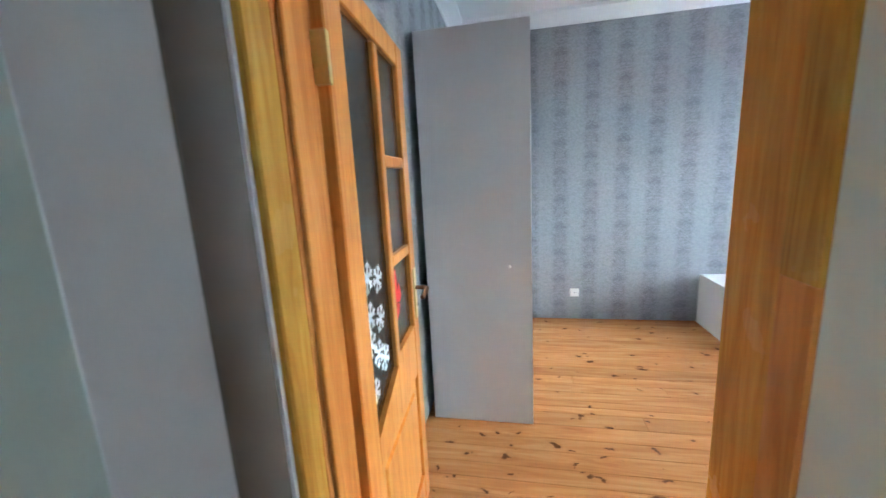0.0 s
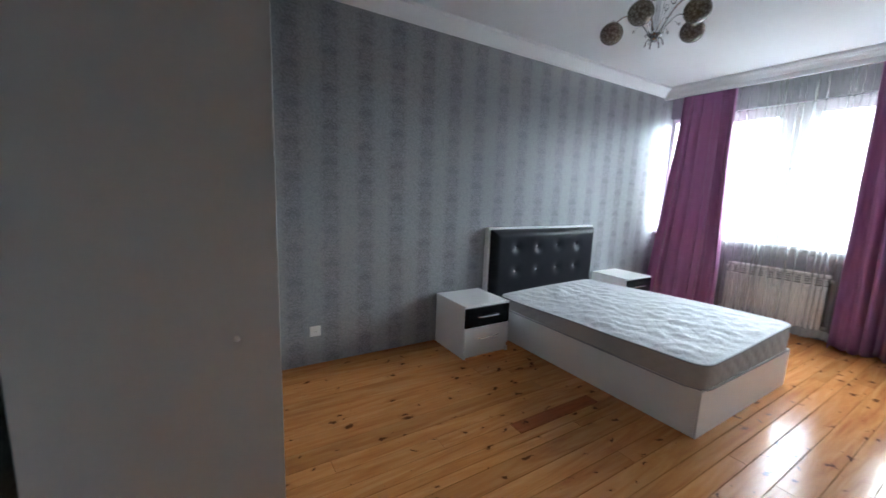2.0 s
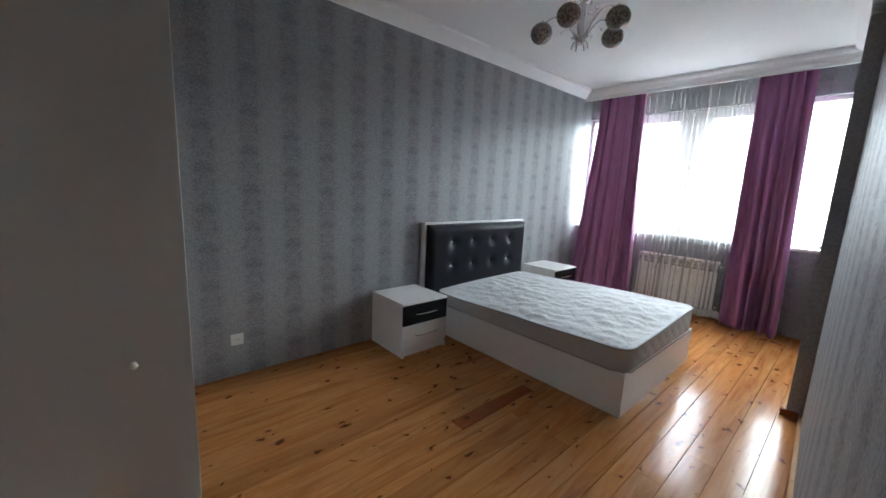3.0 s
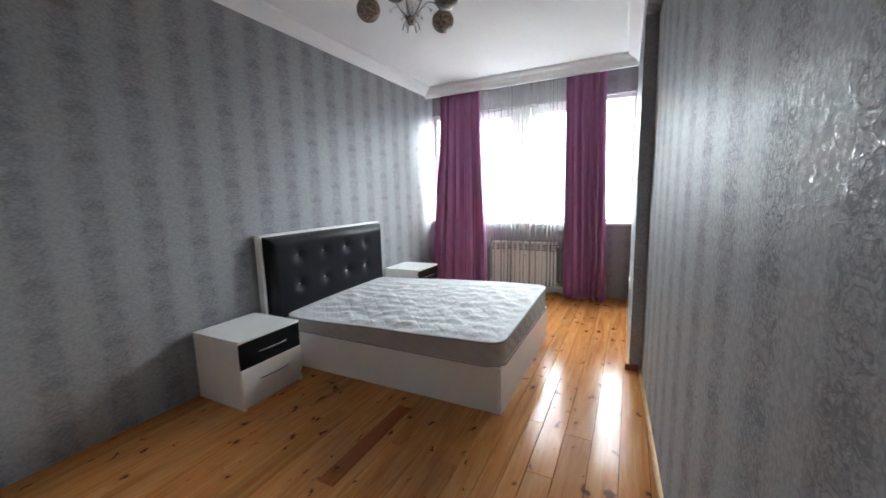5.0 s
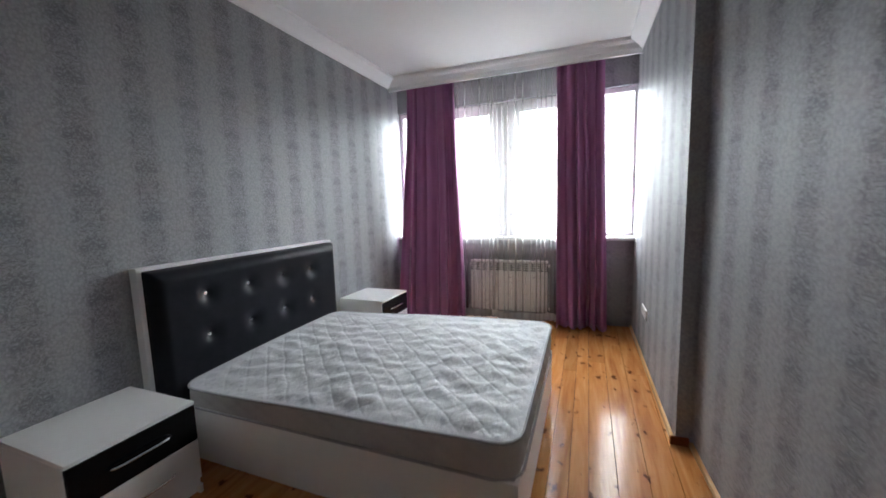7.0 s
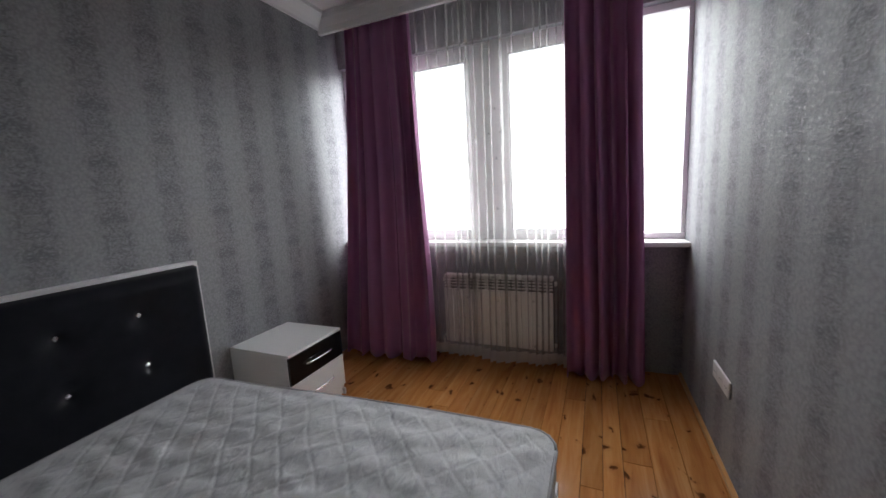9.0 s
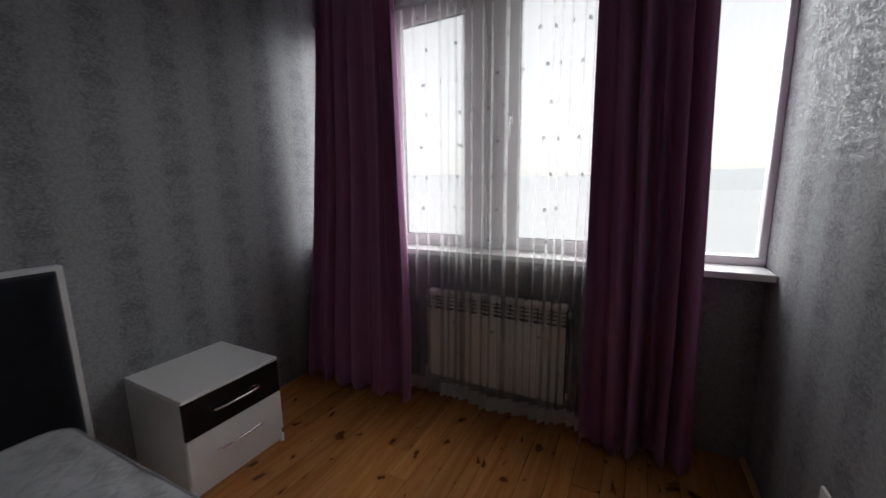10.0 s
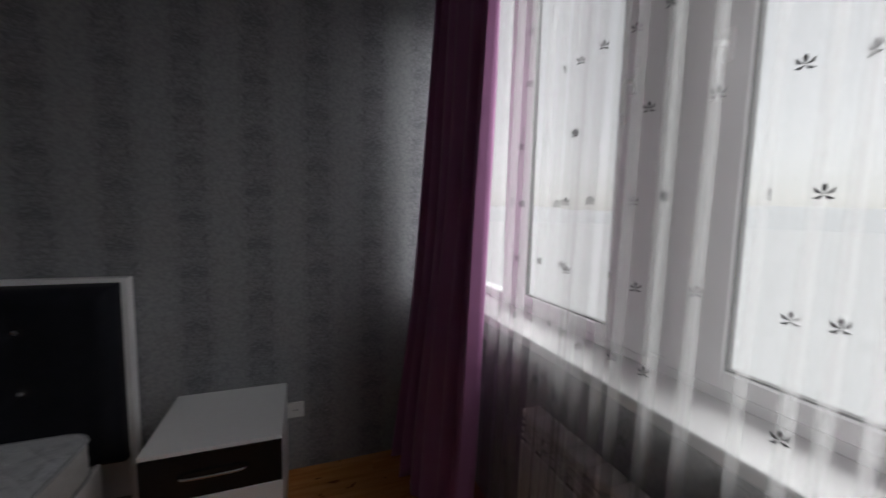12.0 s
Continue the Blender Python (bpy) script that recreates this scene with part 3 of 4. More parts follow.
    blobs = (((0.43, 1.165), (0.455, 1.17), (0.465, 1.12), (0.455, 1.085), (0.425, 1.08), (0.42, 1.12)),
             ((0.415, 1.075), (0.45, 1.082), (0.49, 1.11), (0.5, 1.085), (0.515, 1.055), (0.49, 1.035), (0.45, 1.045), (0.425, 1.03)),
             ((0.42, 1.025), (0.455, 1.04), (0.49, 1.03), (0.475, 1.0), (0.445, 0.985), (0.43, 0.965), (0.405, 0.985)))
    for k, b in enumerate(blobs):
        bm.faces.new([bm.verts.new((x, 0.0155 + 0.0002 * k, z)) for x, z in b])
    bmesh.ops.solidify(bm, geom=bm.faces[:], thickness=0.0008)
    part("sticker", bm, STICKER_RED, leaf, "red sticker")


doorway()


# ---- window ----
def window():
    w = thing("window_1", "wide white plastic window with four lights", "window", kind="structure")
    x0, x1 = 6.36, 6.43
    y_lo, y_hi = SOUTH_WINDOW, NORTH
    z_lo, z_hi = 1.0, HEAD
    part("window_frame", block(x0, x1, y_lo, y_hi, z_lo, z_lo + 0.045, 0.004), PVC, w)
    part("window_frame", block(x0, x1, y_lo, y_hi, z_hi - 0.05, z_hi, 0.004), PVC, w)
    for a, b in ((y_lo, y_lo + 0.032), (1.90, 1.96), (2.735, 2.82), (3.58, 3.64), (y_hi - 0.045, y_hi)):
        part("mullion", block(x0, x1, a, b, z_lo + 0.045, z_hi - 0.05, 0.004), PVC, w)
    # two opening sashes, standing a little proud, and two fixed lights
    for a, b, hinge in ((1.96, 2.735, 1), (2.82, 3.58, -1)):
        zl, zh = z_lo + 0.035, z_hi - 0.04
        g0, g1 = (a + 0.19, b - 0.132) if hinge == 1 else (b - 0.168, a + 0.134)
        lo, hi = min(g0, g1), max(g0, g1)
        part("sash", block(x0 - 0.022, x0 - 0.001, a - 0.012, lo, zl, zh, 0.004), PVC, w)
        part("sash", block(x0 - 0.022, x0 - 0.001, hi, b + 0.012, zl, zh, 0.004), PVC, w)
        part("sash", block(x0 - 0.022, x0 - 0.001, lo, hi, zl, zl + 0.045, 0.004), PVC, w)
        part("sash", block(x0 - 0.022, x0 - 0.001, lo, hi, zh - 0.085, zh, 0.004), PVC, w)
        for q0, q1, r0, r1 in ((lo - 0.001, lo + 0.006, zl + 0.045, zh - 0.085), (hi - 0.006, hi + 0.001, zl + 0.045, zh - 0.085), (lo, hi, zl + 0.044, zl + 0.05), (lo, hi, zh - 0.091, zh - 0.084)):
            part("gasket", block(x0 - 0.016, x0 - 0.0005, q0, q1, r0, r1), DARK, w, "dark rubber gasket")
        p = part("pane", block(x0 - 0.012, x0 - 0.006, lo + 0.005, hi - 0.005, zl + 0.049, zh - 0.09), PANE, w, "clear glass")
        p.visible_shadow = False
        hy = hi + 0.05 if hinge == 1 else lo - 0.05
        hb = tube([(x0 - 0.024, hy, 1.8), (x0 - 0.05, hy, 1.8), (x0 - 0.057, hy, 1.79), (x0 - 0.057, hy, 1.68)], 0.009)
        block(x0 - 0.032, x0 - 0.021, hy - 0.014, hy + 0.014, 1.765, 1.835, 0.003, hb)
        part("handle", hb, PVC, w, "white plastic window handle")
    for a, b in ((y_lo + 0.032, 1.90), (3.64, y_hi - 0.045)):
        p = part("pane", block(x0 + 0.01, x0 + 0.016, a, b, z_lo + 0.045, z_hi - 0.05), PANE, w, "clear glass")
        p.visible_shadow = False
    part("window_sill", block(6.172, x0 + 0.03, y_lo + 0.001, y_hi - 0.001, SILL, SILL + 0.034, 0.006, None, 2), SILL_BOARD, w, "white plastic sill board")


window()


# ---- radiator under the window ----
def radiator():
    r = thing("radiator", "white sectional radiator under the window", "radiator", (6.235, 2.725, 0.0))
    n, pitch = 11, 0.083
    for k in range(n):
        y = (k - (n - 1) / 2) * pitch
        bm = block(-0.042, -0.03, y - 0.0403, y + 0.0403, 0.12, 0.60, 0.005)
        block(-0.03, 0.04, y - 0.012, y + 0.012, 0.12, 0.69, 0.003, bm)
        block(-0.04, 0.04, y - 0.039, y + 0.039, 0.685, 0.72, 0.008, bm)
        for z in (0.615, 0.64, 0.665):
            block(-0.038, 0.02, y - 0.036, y + 0.036, z, z + 0.007, 0, bm)
        part("section", bm, RADIATOR, r)
    part("duct", block(-0.008, 0.036, -0.46, 0.46, 0.13, 0.68), DARK, r, "dark inner grille")
    for z in (0.15, 0.66):
        part("header", rod((0.015, -0.48, z), (0.015, 0.48, z), 0.018), RADIATOR, r)
    for s in (-1, 1):
        part("bracket", block(0.036, 0.066, s * 0.3 - 0.01, s * 0.3 + 0.01, 0.62, 0.66), RADIATOR, r)
    part("pipe", tube([(0.015, 0.48, 0.15), (0.015, 0.5, 0.13), (0.015, 0.5, 0.0)], 0.011), RADIATOR, r)


radiator()


# ---- curtains ----
def folds(u, n, seed):
    """A smooth uneven fold wave."""
    return math.sin(2 * math.pi * (n * u + 0.35 * math.sin(2 * math.pi * (u + seed)) + seed)) + 0.35 * math.sin(2 * math.pi * (2.3 * n * u + 2.1 * seed))


def curtain(top, bottom, n, seed, lean, label):
    """top, bottom: y at one edge and the other."""
    c = thing("curtain", label, "curtain", group="plum curtains at the window")

    def at(u, v):
        z = 0.022 + v * (TOP - 0.04)
        s = v * v * (3 - 2 * v)
        y0 = bottom[0] + (top[0] - bottom[0]) * s
        y1 = bottom[1] + (top[1] - bottom[1]) * s
        amp = 0.018 + 0.034 * (1 - v) ** 0.6 * (0.75 + 0.35 * math.sin(5 * u + 9 * seed))
        w = folds(u, n, seed)
        x = 6.128 - 0.02 * (1 - v) ** 0.5 - lean * (1 - v) ** 2 + amp * w + 0.012 * (1 - v) * math.sin(9 * v + 5 * u)
        y = y0 + (y1 - y0) * u + 0.02 * math.cos(2 * math.pi * n * u + seed) + 0.012 * math.sin(3.3 * v + 7 * u) * (1 - v)
        return (x, y, z + 0.02 * math.sin(2 * math.pi * n * u + 2 * seed) * (1 - v) ** 6)
    part("cloth", sheet(at, 150, 40, 0.0015), PLUM, c, smooth=True)
    part("heading_tape", sheet(lambda u, v: (at(u, 1)[0] + 0.004, at(u, 1)[1], TOP - 0.075 + 0.055 * v), 150, 1, 0.001), STICKER_WHITE, c)


curtain((3.30, 3.95), (3.17, 4.09), 5.6, 0.2, 0.13, "plum purple floor-length curtain drawn beside the headboard wall")
curtain((1.70, 2.19), (1.63, 2.17), 5.4, 0.63, 0.03, "plum purple floor-length curtain gathered beside the open light")
for name, x in (("curtain_rail", 6.125), ("curtain_rail", 6.2)):
    rail = thing(name, "white ceiling rail behind the pelmet", "curtain rail")
    part("track", block(x - 0.012, x + 0.012, SOUTH_WINDOW + 0.02, NORTH - 0.02, TOP - 0.02, TOP - 0.001, 0.002), PVC, rail)


def sheer():
    c = thing("sheer_curtain", "white voile curtain with small embroidered motifs and lace hem", "curtain")
    rnd = random.Random(4)
    lo, hi, n = 2.13, 3.37, 19
    width = [rnd.uniform(0.6, 1.5) for _ in range(n)]
    starts = [sum(width[:k]) / sum(width) for k in range(n + 1)]
    overlap = [rnd.choice((0.005, 0.009, 0.016, 0.03)) for _ in range(n)]
    drift = [rnd.uniform(-1, 1) for _ in range(n + 1)]

    def ease(a, b, t):
        return a + (b - a) * (0.5 - 0.5 * math.cos(math.pi * t))

    def at(u, v):
        """Broad flat widths of cloth, with a narrow pleat folded over between each two."""
        i = min(n - 1, int(u * n))
        f = u * n - i
        y0, y1 = (lo + (hi - lo) * starts[k] + 0.012 * drift[k] * math.sin(2.5 * v + 3 * drift[k]) * (1 - v) for k in (i, i + 1))
        over = overlap[i] * (0.75 + 0.4 * (1 - v) + 0.3 * drift[i] * math.sin(4 * v))
        tip = y1 + over * 0.4
        back = tip - over
        for f0, f1, ya, yb, xa, xb in ((0, 0.44, y0, tip, 0.014, -0.014), (0.44, 0.56, tip, back, -0.014, -0.007), (0.56, 0.68, back, tip, -0.007, 0.0),
                                       (0.68, 0.8, tip, back, 0.0, 0.007), (0.8, 1.0, back, y1, 0.007, 0.014)):
            if f <= f1 or f1 == 1.0:
                t = (f - f0) / (f1 - f0)
                y, x = ya + (yb - ya) * t, ease(xa, xb, t)
                break
        x = 6.15 - 0.05 * (1 - v) ** 2 + x * (0.8 + 0.7 * (1 - v)) + 0.004 * math.sin(17 * u + 5 * v)
        z = 0.045 + v * (TOP - 0.07) + (0.004 * math.sin(2 * math.pi * f) + 0.014 * math.sin(11 * u) + 0.01 * math.sin(23 * u)) * max(0, 1 - 6 * v)
        return Vector((x, y, z))
    part("cloth", sheet(at, 525, 20), VOILE, c, smooth=True)

    def hem(u, v):
        p = at(u, v * 0.03)
        return p + Vector((-0.0012, 0, -0.004 * abs(math.sin(70 * math.pi * u)) * (1 - v)))
    part("lace_hem", sheet(hem, 620, 2), LACE, c, "denser white lace hem")
    # one small fleur motif, shared by all
    bm = bmesh.new()
    for a, r, w in ((90, 1.0, 0.2), (28, 0.95, 0.15), (152, 0.95, 0.15), (-42, 0.8, 0.15), (222, 0.8, 0.15)):
        d = Vector((0, math.cos(radians(a)), math.sin(radians(a))))
        q = Vector((0, -math.sin(radians(a)), math.cos(radians(a))))
        s = 1 if math.cos(radians(a)) > 0.1 else -1 if math.cos(radians(a)) < -0.1 else 0
        mid = d * r * 0.6
        tip = d * r + q * (0.28 * s)
        bm.faces.new([bm.verts.new(0.0165 * t) for t in (d * 0.02, mid - q * w, tip, mid + q * w)])
    bm.normal_update()
    bmesh.ops.solidify(bm, geom=bm.faces[:], thickness=0.0006)
    motif = mesh_of("motif", bm, THREAD)
    cols, rows = 24, 15
    for j in range(rows):
        for i in range(cols):
            if (i + j) % 2:
                continue
            u = (i + 0.5 + rnd.uniform(-0.12, 0.12)) / cols
            v = (j + 0.7 + rnd.uniform(-0.05, 0.05)) / (rows + 0.6)
            p = at(u, v)
            if not 2.2 < p.y < 3.22:
                continue
            du = at(min(1, u + 0.002), v) - at(max(0, u - 0.002), v)
            ob = new("motif", motif)
            ob.parent = c
            ob.matrix_basis = Matrix.Translation(p + Vector((-0.002, 0, 0))) @ pose(0, 0, 0, 0, 0, math.degrees(math.atan2(-du.x, abs(du.y) + 1e-6)) * (1 if du.y > 0 else -1))


sheer()


# ---- bed ----
def bed():
    b = thing("bed", "white storage bed with a black tufted headboard", "bed", (3.195, 2.085, 0.0))
    W, L, H = 1.425, 1.91, 0.308
    t = 0.018
    for nm, q in (("side_panel", (0, t, t, L, 0, H)), ("side_panel", (W - t, W, t, L, 0, H)), ("foot_panel", (0, W, 0, t - 0.001, 0, H))):
        part(nm, block(*q, 0.0015), LAMINATE, b)
    part("slat_base", block(t, W - t, t, L, 0.22, 0.24), LAMINATE, b)
    # headboard: white frame and padded panel
    hx0, hx1, hz = -0.098, 1.521, 1.103
    yb, yf = 2.06, 2.0
    part("headboard_frame", block(hx0, hx1, yf, yb, hz - 0.022, hz, 0.002), LAMINATE, b)
    for x in (hx0, hx1 - 0.03):
        part("headboard_frame", block(x, x + 0.03, yf, yb, 0.0, hz - 0.022, 0.002), LAMINATE, b)
    part("headboard_back", block(hx0 + 0.03, hx1 - 0.03, yb - 0.018, yb, 0.05, hz - 0.022), LAMINATE, b)
    x0, x1, z0, z1 = hx0 + 0.024, hx1 - 0.024, 0.26, hz - 0.018
    spots = [(0.235 + 0.309 * i, z) for z in (0.9, 0.642) for i in range(4)]
    roll, stand = 0.075, 0.085

    def pad(u, v):
        x, z = x0 + (x1 - x0) * u, z0 + (z1 - z0) * v
        e = min(x - x0, x1 - x, z - z0, z1 - z)
        y = yf + 0.004 - stand * math.sqrt(1 - (1 - min(1.0, max(0.0, e) / roll)) ** 2)
        for sx, sz in spots:
            dx, dz = x - sx, z - sz
            r = math.hypot(dx, dz)
            y += 0.014 * math.exp(-(r / 0.02) ** 2) + 0.022 * math.exp(-(r / 0.058) ** 2)
        return (x, y, z)
    part("padded_panel", sheet(pad, 200, 104), LEATHER, b, "black faux leather padding", smooth=True)
    for sx, sz in spots:
        part("button", ball((sx, yf - 0.049, sz), 0.013, None, (1, 0.7, 1), 10), CHROME, b, "sparkling crystal button")


bed()


def mattress():
    m = thing("mattress", "white quilted mattress with grey edge tape, lying bare", "mattress", (3.195, 2.085, 0.0))
    x0, x1, y0, y1, z0, z1, R = 0.004, 1.421, -0.005, 1.912, 0.30, 0.488, 0.1

    def rounded(s, inset=0.0):
        """A point on the rounded outline, s from 0 to 1."""
        w, l, r = x1 - x0 - 2 * inset, y1 - y0 - 2 * inset, R - inset
        pts = [(w - r, r, -90), (w - r, l - r, 0), (r, l - r, 90), (r, r, 180)]
        arc, sides = math.pi * r / 2, (l - 2 * r, w - 2 * r, l - 2 * r, w - 2 * r)
        total = 4 * arc + sum(sides)
        d = s * total
        for k, (cx, cy, a0) in enumerate(pts):
            if d <= arc:
                a = radians(a0) + d / r
                return Vector((x0 + inset + cx + r * math.cos(a), y0 + inset + cy + r * math.sin(a), 0))
            d -= arc
            if d <= sides[k]:
                a = radians(a0 + 90)
                return Vector((x0 + inset + cx + r * math.cos(a) - math.sin(a) * d, y0 + inset + cy + r * math.sin(a) + math.cos(a) * d, 0))
            d -= sides[k]
        return rounded(0.0, inset)

    def quilt(x, y):
        a, b = (x + y) / 0.15, (x - y) / 0.15
        wob = 0.12 * noise.noise((x * 5, y * 5, 1))
        return min(abs((a + wob) % 1 - 0.5), abs((b - wob) % 1 - 0.5)) * 2

    def squared(u, v):
        """Map the unit square onto the rounded outline, concentrically."""
        du, dv = 2 * u - 1, 2 * v - 1
        cx, cy, hw, hl = (x0 + x1) / 2, (y0 + y1) / 2, (x1 - x0) / 2, (y1 - y0) / 2
        px, py = cx + du * hw, cy + dv * hl
        ex, ey = abs(px - cx) - (hw - R), abs(py - cy) - (hl - R)
        if ex > 0 and ey > 0:
            k = max(ex, ey) / max(1e-6, math.hypot(ex, ey))
            ex, ey = ex * k, ey * k
            px, py = cx + math.copysign(hw - R + ex, px - cx), cy + math.copysign(hl - R + ey, py - cy)
        return px, py

    def smooth01(t):
        t = min(1.0, max(0.0, t))
        return t * t * (3 - 2 * t)

    def sag(x, y):
        u = (x - x0) / (x1 - x0)
        return -0.02 * math.exp(-((y - 0.55) / 0.4) ** 2) * (1 - u) ** 2 + 0.012 * math.sin(3.0 * u + 0.5) * math.sin(2 * (y - y0) / (y1 - y0)) - 0.012 + 0.026 * u - 0.06 * smooth01((y - 0.3) / 1.4) * (1 - 0.4 * u) + 0.018 * smooth01((u - 0.25) / 0.6) * (1 - smooth01((y - 1.0) / 0.9))

    def top(u, v):
        x, y = squared(u, v)
        d = min(u, 1 - u, v, 1 - v)
        rise = min(1.0, d / 0.04)
        z = z1 + 0.0022 * min(1.0, quilt(x, y) * 6) * rise + 0.012 * max(0.0, noise.noise((x * 10 + y * 4, y * 9, 4))) * rise + 0.016 * noise.noise((x * 2.3, y * 2.3, 3)) * rise + 0.011 * noise.noise((x * 11, y * 7, 8)) * rise
        z += sag(x, y) - 0.004
        return (x, y, z)
    part("quilted_top", sheet(top, 230, 310), TICKING, m, smooth=True)

    def side(u, v):
        p = rounded(u)
        o = rounded(u, 0.012)
        q = (u * 46 + v * 1.6) % 1
        r = (u * 46 - v * 1.6) % 1
        soft = 1.0 if rounded(u).y < 0.06 else 0.35
        puff = 1 - soft + soft * min(1.0, min(abs(q - 0.5), abs(r - 0.5)) * 6) * math.sin(math.pi * v) ** 0.5
        return p + (o - p) * (1 - puff * 0.85 - 0.15) + Vector((0, 0, z0 + (z1 - 0.006 + sag(p.x, p.y) - z0) * v))
    part("quilted_border", sheet(side, 520, 10), BORDER, m, "grey quilted border", smooth=True)
    part("underside", sheet(lambda u, v: (*squared(u, v), z0 + 0.001), 12, 12), TICKING, m)
    for z in (z0 + 0.006, z1 - 0.008):
        part("edge_tape", tube([rounded(k / 160) + Vector((0, 0, z + (sag(*rounded(k / 160).xy) if z > 0.4 else 0))) for k in range(161)], 0.007, 6), PIPING, m, "grey edge tape", smooth=True)


mattress()


# ---- bedside tables ----
def nightstand(height):
    n = thing("nightstand", "white bedside table with a black upper drawer", "nightstand", group="bedside tables")
    W, D, H, t = 0.49, 0.495, height, 0.016
    for x in (0, W - t):
        part("side_panel", block(x, x + t, 0.018, D, 0, H - t, 0.001), LAMINATE, n)
    part("top_panel", block(0, W, 0.0, D, H - t, H, 0.0015), LAMINATE, n)
    part("back_panel", block(t, W - t, D - 0.01, D - 0.002, 0.05, H - t), LAMINATE, n)
    part("plinth", block(t, W - t, 0.024, 0.04, 0.004, 0.075), LAMINATE, n)
    part("plinth", block(t, W - t, 0.019, 0.0235, 0.045, 0.078, 0.001), LAMINATE, n)
    for x in (0.0, W - t):
        part("foot", block(x, x + t, 0.003, 0.0175, 0.0, 0.044), LAMINATE, n)
    mid = H - 0.198
    for z0, z1, mat, lab in ((mid + 0.002, H - t - 0.005, BLACK_GLOSS, "black gloss drawer front"), (0.08, mid - 0.002, LAMINATE, "white drawer front")):
        d = part("drawer", block(0.001, W - 0.001, 0.001, 0.017, z0, z1, 0.0012), mat, n, lab)
        zc = (z0 + z1) / 2 + 0.005
        pts = []
        for k in range(13):
            f = k / 12
            pts.append((W / 2 - 0.12 + 0.24 * f, -0.004 - 0.02 * math.sin(math.pi * min(1, max(0, f))) ** 0.2, zc))
        part("handle", tube(pts, 0.0055), CHROME, d, "arched chrome handle", smooth=True)
    return n


first = nightstand(0.48)
first.matrix_basis = pose(2.537, 3.632, 0)
first["label"] = "white bedside table with black upper drawer, on the door side"
second = nightstand(0.503)
second.matrix_basis = pose(4.872, 3.645, 0)
second["label"] = "white bedside table with black upper drawer, near the curtain"


# ---- wardrobe beside the door ----
def wardrobe():
    w = thing("wardrobe", "tall pale grey wardrobe with a plain side", "wardrobe", (0.298, 2.37, 0.0))
    D, L, H = 0.61, 1.6, 2.27
    part("side_panel", block(0, D, 0, 0.018, 0, H, 0.0015), WARDROBE, w)
    part("side_panel", block(0, D, L - 0.018, L, 0, H, 0.0015), WARDROBE, w)
    part("top_panel", block(0, D - 0.02, 0.018, L - 0.018, H - 0.018, H), WARDROBE, w)
    part("base", block(0, D - 0.02, 0.018, L - 0.018, 0.06, 0.078), WARDROBE, w)
    part("back_panel", block(0.001, 0.008, 0.018, L - 0.018, 0.06, H - 0.018), DARK, w, "dark hardboard back")
    for y0, y1 in ((0.02, L / 2 - 0.0015), (L / 2 + 0.0015, L - 0.02)):
        part("door", block(D - 0.019, D, y0, y1, 0.08, H - 0.003, 0.001), WARDROBE, w)
    kb = rod((0.487, 0.0, 0.99), (0.487, -0.008, 0.99), 0.007)
    ball((0.487, -0.013, 0.99), 0.0085, kb, (1, 0.8, 1), 12)
    part("knob", kb, SOCKET, w, "small white knob")


wardrobe()


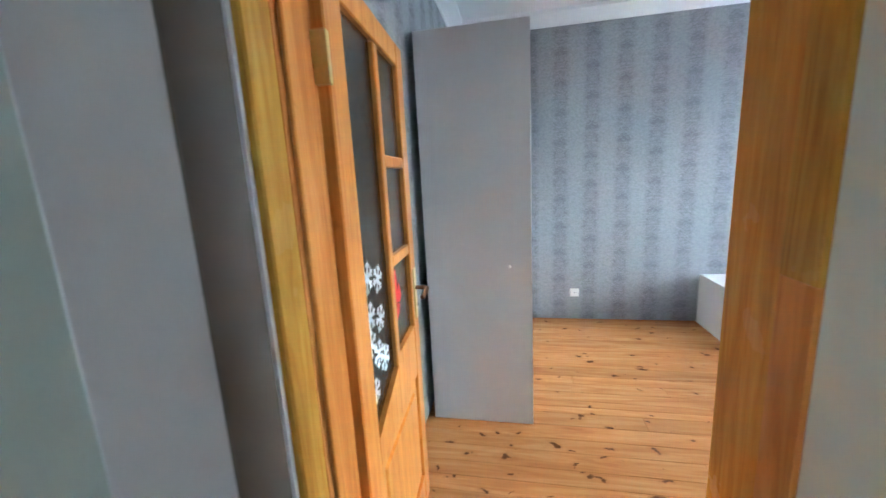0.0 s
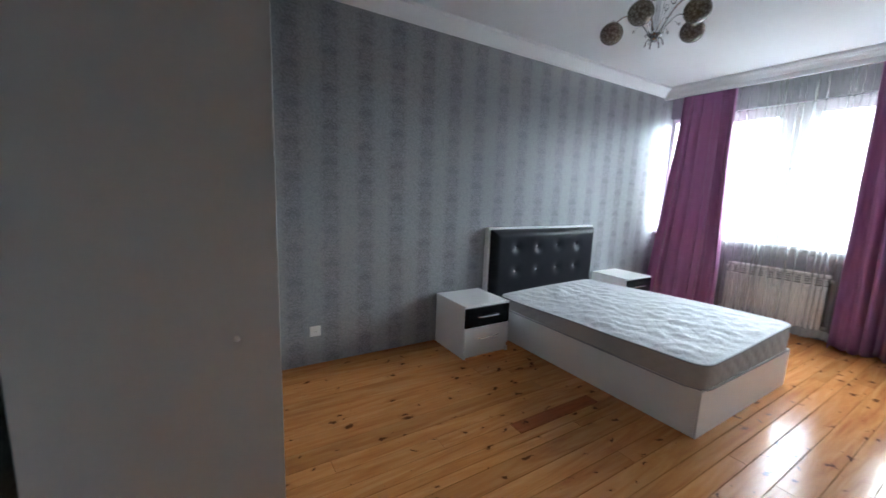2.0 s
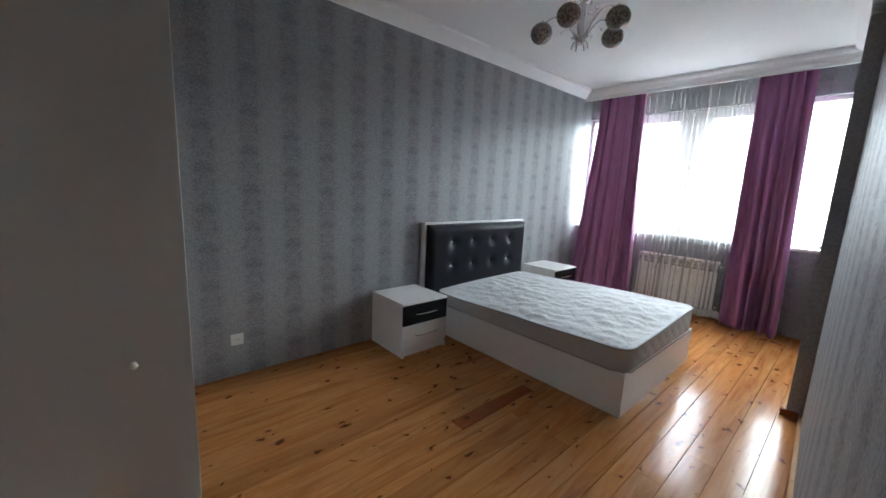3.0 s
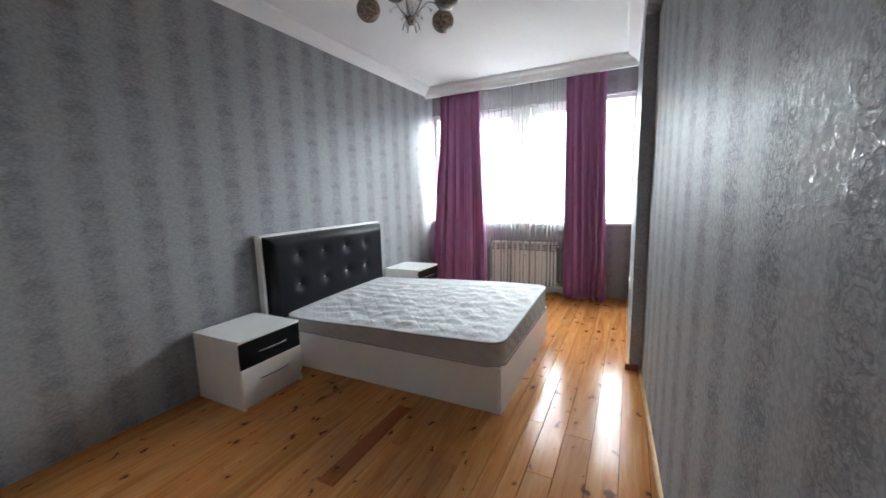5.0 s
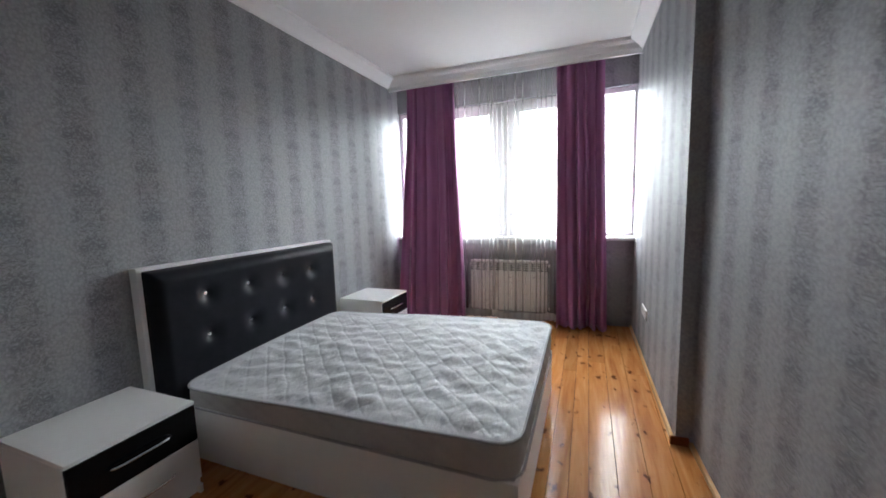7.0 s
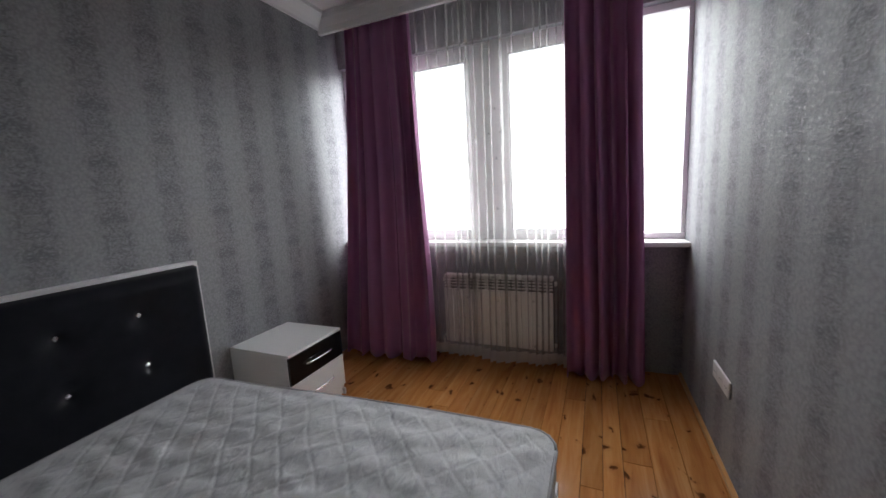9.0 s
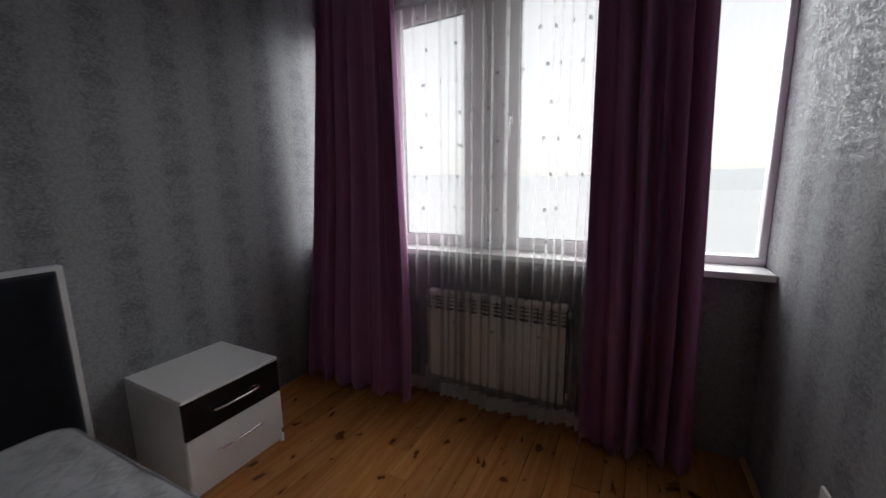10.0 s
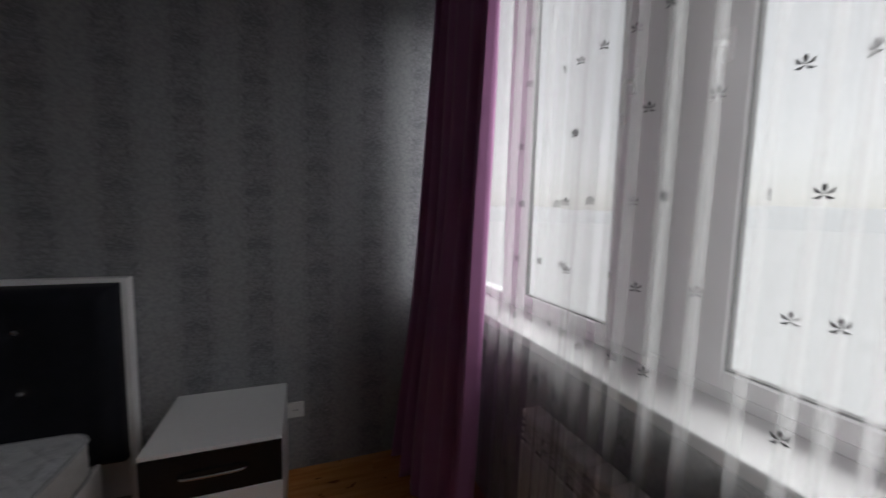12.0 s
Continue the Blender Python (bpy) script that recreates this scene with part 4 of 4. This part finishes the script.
# ---- chandelier ----
def chandelier():
    c = thing("chandelier", "chrome chandelier with mosaic glass globes hanging from a chain", "chandelier", (3.46, 2.80, 0.0))
    up = Vector((0, 0, 1))
    HUB = 2.585
    part("ceiling_rose", rod((0, 0, TOP), (0, 0, TOP - 0.025), 0.055, 24, 0.045), CHROME, c)
    bm = bmesh.new()
    for k in range(5):
        z = TOP - 0.03 - k * 0.014
        ring = [(0.006 * math.cos(a), 0, z + 0.01 * math.sin(a)) if k % 2 else (0, 0.006 * math.cos(a), z + 0.01 * math.sin(a)) for a in [2 * math.pi * i / 8 for i in range(9)]]
        tube(ring, 0.002, 6, bm)
    part("chain", bm, CHROME, c)
    crown = rod((0, 0, HUB + 0.268), (0, 0, HUB + 0.25), 0.02, 20, 0.05)
    rod((0, 0, HUB + 0.25), (0, 0, HUB + 0.24), 0.05, 20, 0.02, crown)
    part("crown", crown, CHROME, c)
    part("stem", rod((0, 0, HUB + 0.245), (0, 0, HUB), 0.018, 16), CHROME, c)
    hub = rod((0, 0, HUB + 0.02), (0, 0, HUB - 0.005), 0.055, 20, 0.035)
    ball((0, 0, HUB - 0.01), 0.034, hub, (1, 1, 0.8), 16)
    part("hub", hub, CHROME, c, smooth=True)
    for a in (120, 192, -24, 264):
        d = Vector((math.cos(radians(a)), math.sin(radians(a)), 0))
        arm = [d * (0.03 + 0.235 * f) + up * (HUB + 0.01 + 0.155 * math.sin(math.pi * f * 0.72)) for f in [i / 12 for i in range(13)]]
        g = part("arm", tube(arm, 0.0065, 8, None, 0.9), CHROME, c, smooth=True)
        tip = arm[-1]
        gb = new("globe", mesh_of("globe", ball((0, 0, 0), 0.08, None, (1, 1, 0.95), 28), FILIGREE, True))
        gb.parent = g
        gb.matrix_basis = Matrix.Translation(tip + d * 0.02 - up * 0.07)
        gb["label"] = "grey-brown mosaic glass globe"
        part("cap", rod(tip + d * 0.02 - up * 0.004, tip + d * 0.012 + up * 0.02, 0.022, 14, 0.012), CHROME, g)
    for k in range(6):
        b = radians(56 + 60 * k)
        e = Vector((math.cos(b), math.sin(b), 0))
        wire = [e * (0.02 + 0.075 * f) + up * (HUB + 0.01 + 0.2 * f ** 1.4) for f in [i / 8 for i in range(9)]]
        part("wire", tube(wire, 0.0016, 5), CHROME, c)
        part("crystal", ball(wire[-1], 0.018, None, (1, 1, 1.25), 8), CRYSTAL, c, "clear crystal drop")
        wire = [e * (0.02 + 0.12 * f) + up * (HUB + 0.08 * math.sin(2.4 * f)) for f in [i / 8 for i in range(9)]]
        part("wire", tube(wire, 0.0016, 5), CHROME, c)
        part("crystal", ball(wire[-1], 0.009, None, (1, 1, 1.2), 8), CRYSTAL, c, "clear crystal drop")
        part("spike", tube([e * 0.025 + up * HUB, e * 0.05 + up * (HUB - 0.03), e * 0.058 + up * (HUB - 0.065)], 0.005, 6), CHROME, c)


chandelier()


# ---- sockets ----
def socket(label, gangs, at, turn):
    s = thing("wall_socket", label, "socket", at, turn)
    w = 0.085 * gangs
    part("plate", block(0, w, -0.011, 0.0, 0, 0.085, 0.003), SOCKET, s)
    for g in range(gangs):
        cx = 0.085 * g + 0.0425
        part("insert", block(cx - 0.03, cx + 0.03, -0.0125, -0.0108, 0.0125, 0.0725, 0.0008), SOCKET, s)
        for d in (-0.009, 0.009):
            part("pin_hole", rod((cx + d, -0.0131, 0.0425), (cx + d, -0.0124, 0.0425), 0.0032, 8), DARK, s)


socket("white single wall socket on damask wallpaper", 1, (1.36, NORTH, 0.24), 0)
socket("white single wall socket beside the bedside table", 1, (5.36, NORTH, 0.30), 0)
socket("white three-gang wall socket near the window", 3, (5.54, SOUTH_FAR + 0.0135, 0.385), 180.6)


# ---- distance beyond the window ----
solid("ground", sheet(lambda u, v: (6.8 + 3500 * u * u, -3000 + 6000 * v, -38.0), 10, 10), LAND_GLOW, "grey land far below the window, self-lit to look hazy", "ground")


def ridge(u, v):
    a = radians(-88 + 176 * u)
    h = 100 + 45 * noise.noise((a * 3.1, 2, 0)) + 12 * noise.noise((a * 14, 5, 0))
    d = 2300 + 250 * v
    return (d * math.cos(a), d * math.sin(a), -38 + h * math.sin(math.pi / 2 * v))


solid("backdrop_hills", sheet(ridge, 200, 6), HILLS_GLOW, "low hills on the horizon, self-lit to look hazy", "hills")

# ---- floor boards ----
solid("floor", block(WEST - 0.2, 6.6, HALL_FACE - 0.0, NORTH + 0.1, -0.06, -0.016), DARK, "varnished knotty pine board floor", "floor")
solid("hall_floor", block(HALL_WEST - 0.2, 2.2, -3.4, HALL_FACE, -0.06, 0.0), PLANK, "pine board hall floor", "floor")
floor = bpy.data.objects["floor"]
rnd = random.Random(11)
edges = [2.023, 1.921, 1.826, 1.692, 1.545, 1.403, 1.265]
y = 1.265
while y > HALL_FACE:
    y -= rnd.uniform(0.1, 0.14)
    edges.append(max(y, HALL_FACE))
edges = edges[::-1]
y = 2.023
while y < NORTH:
    y += rnd.uniform(0.1, 0.145)
    edges.append(min(y, NORTH))
edges = sorted(edges + [(lo + hi) / 2 for lo, hi in zip(edges, edges[1:]) if lo < 2.64 < hi])
mark_row = max(lo for lo, hi in zip(edges, edges[1:]) if lo < 2.70)
for a, b in zip(edges, edges[1:]):
    x = WEST
    first_cut = rnd.uniform(0.8, 3.5)
    while x < EAST - 0.01:
        e = min(EAST, x + (first_cut if x == WEST else rnd.uniform(1.6, 3.6)))
        if a == mark_row:
            e = 2.29 if x == WEST else 3.03 if x < 2.5 else e
        if EAST - e < 0.4:
            e = EAST
        mark = a == mark_row and abs(x - 2.29) < 0.01
        part("floorboard", block(x + 0.0006, e - 0.0006, a + 0.0011, b - 0.0011, -0.016, rnd.uniform(-0.0006, 0.0004), 0.0012), DARK_PLANK if mark else PLANK, floor)
        x = e
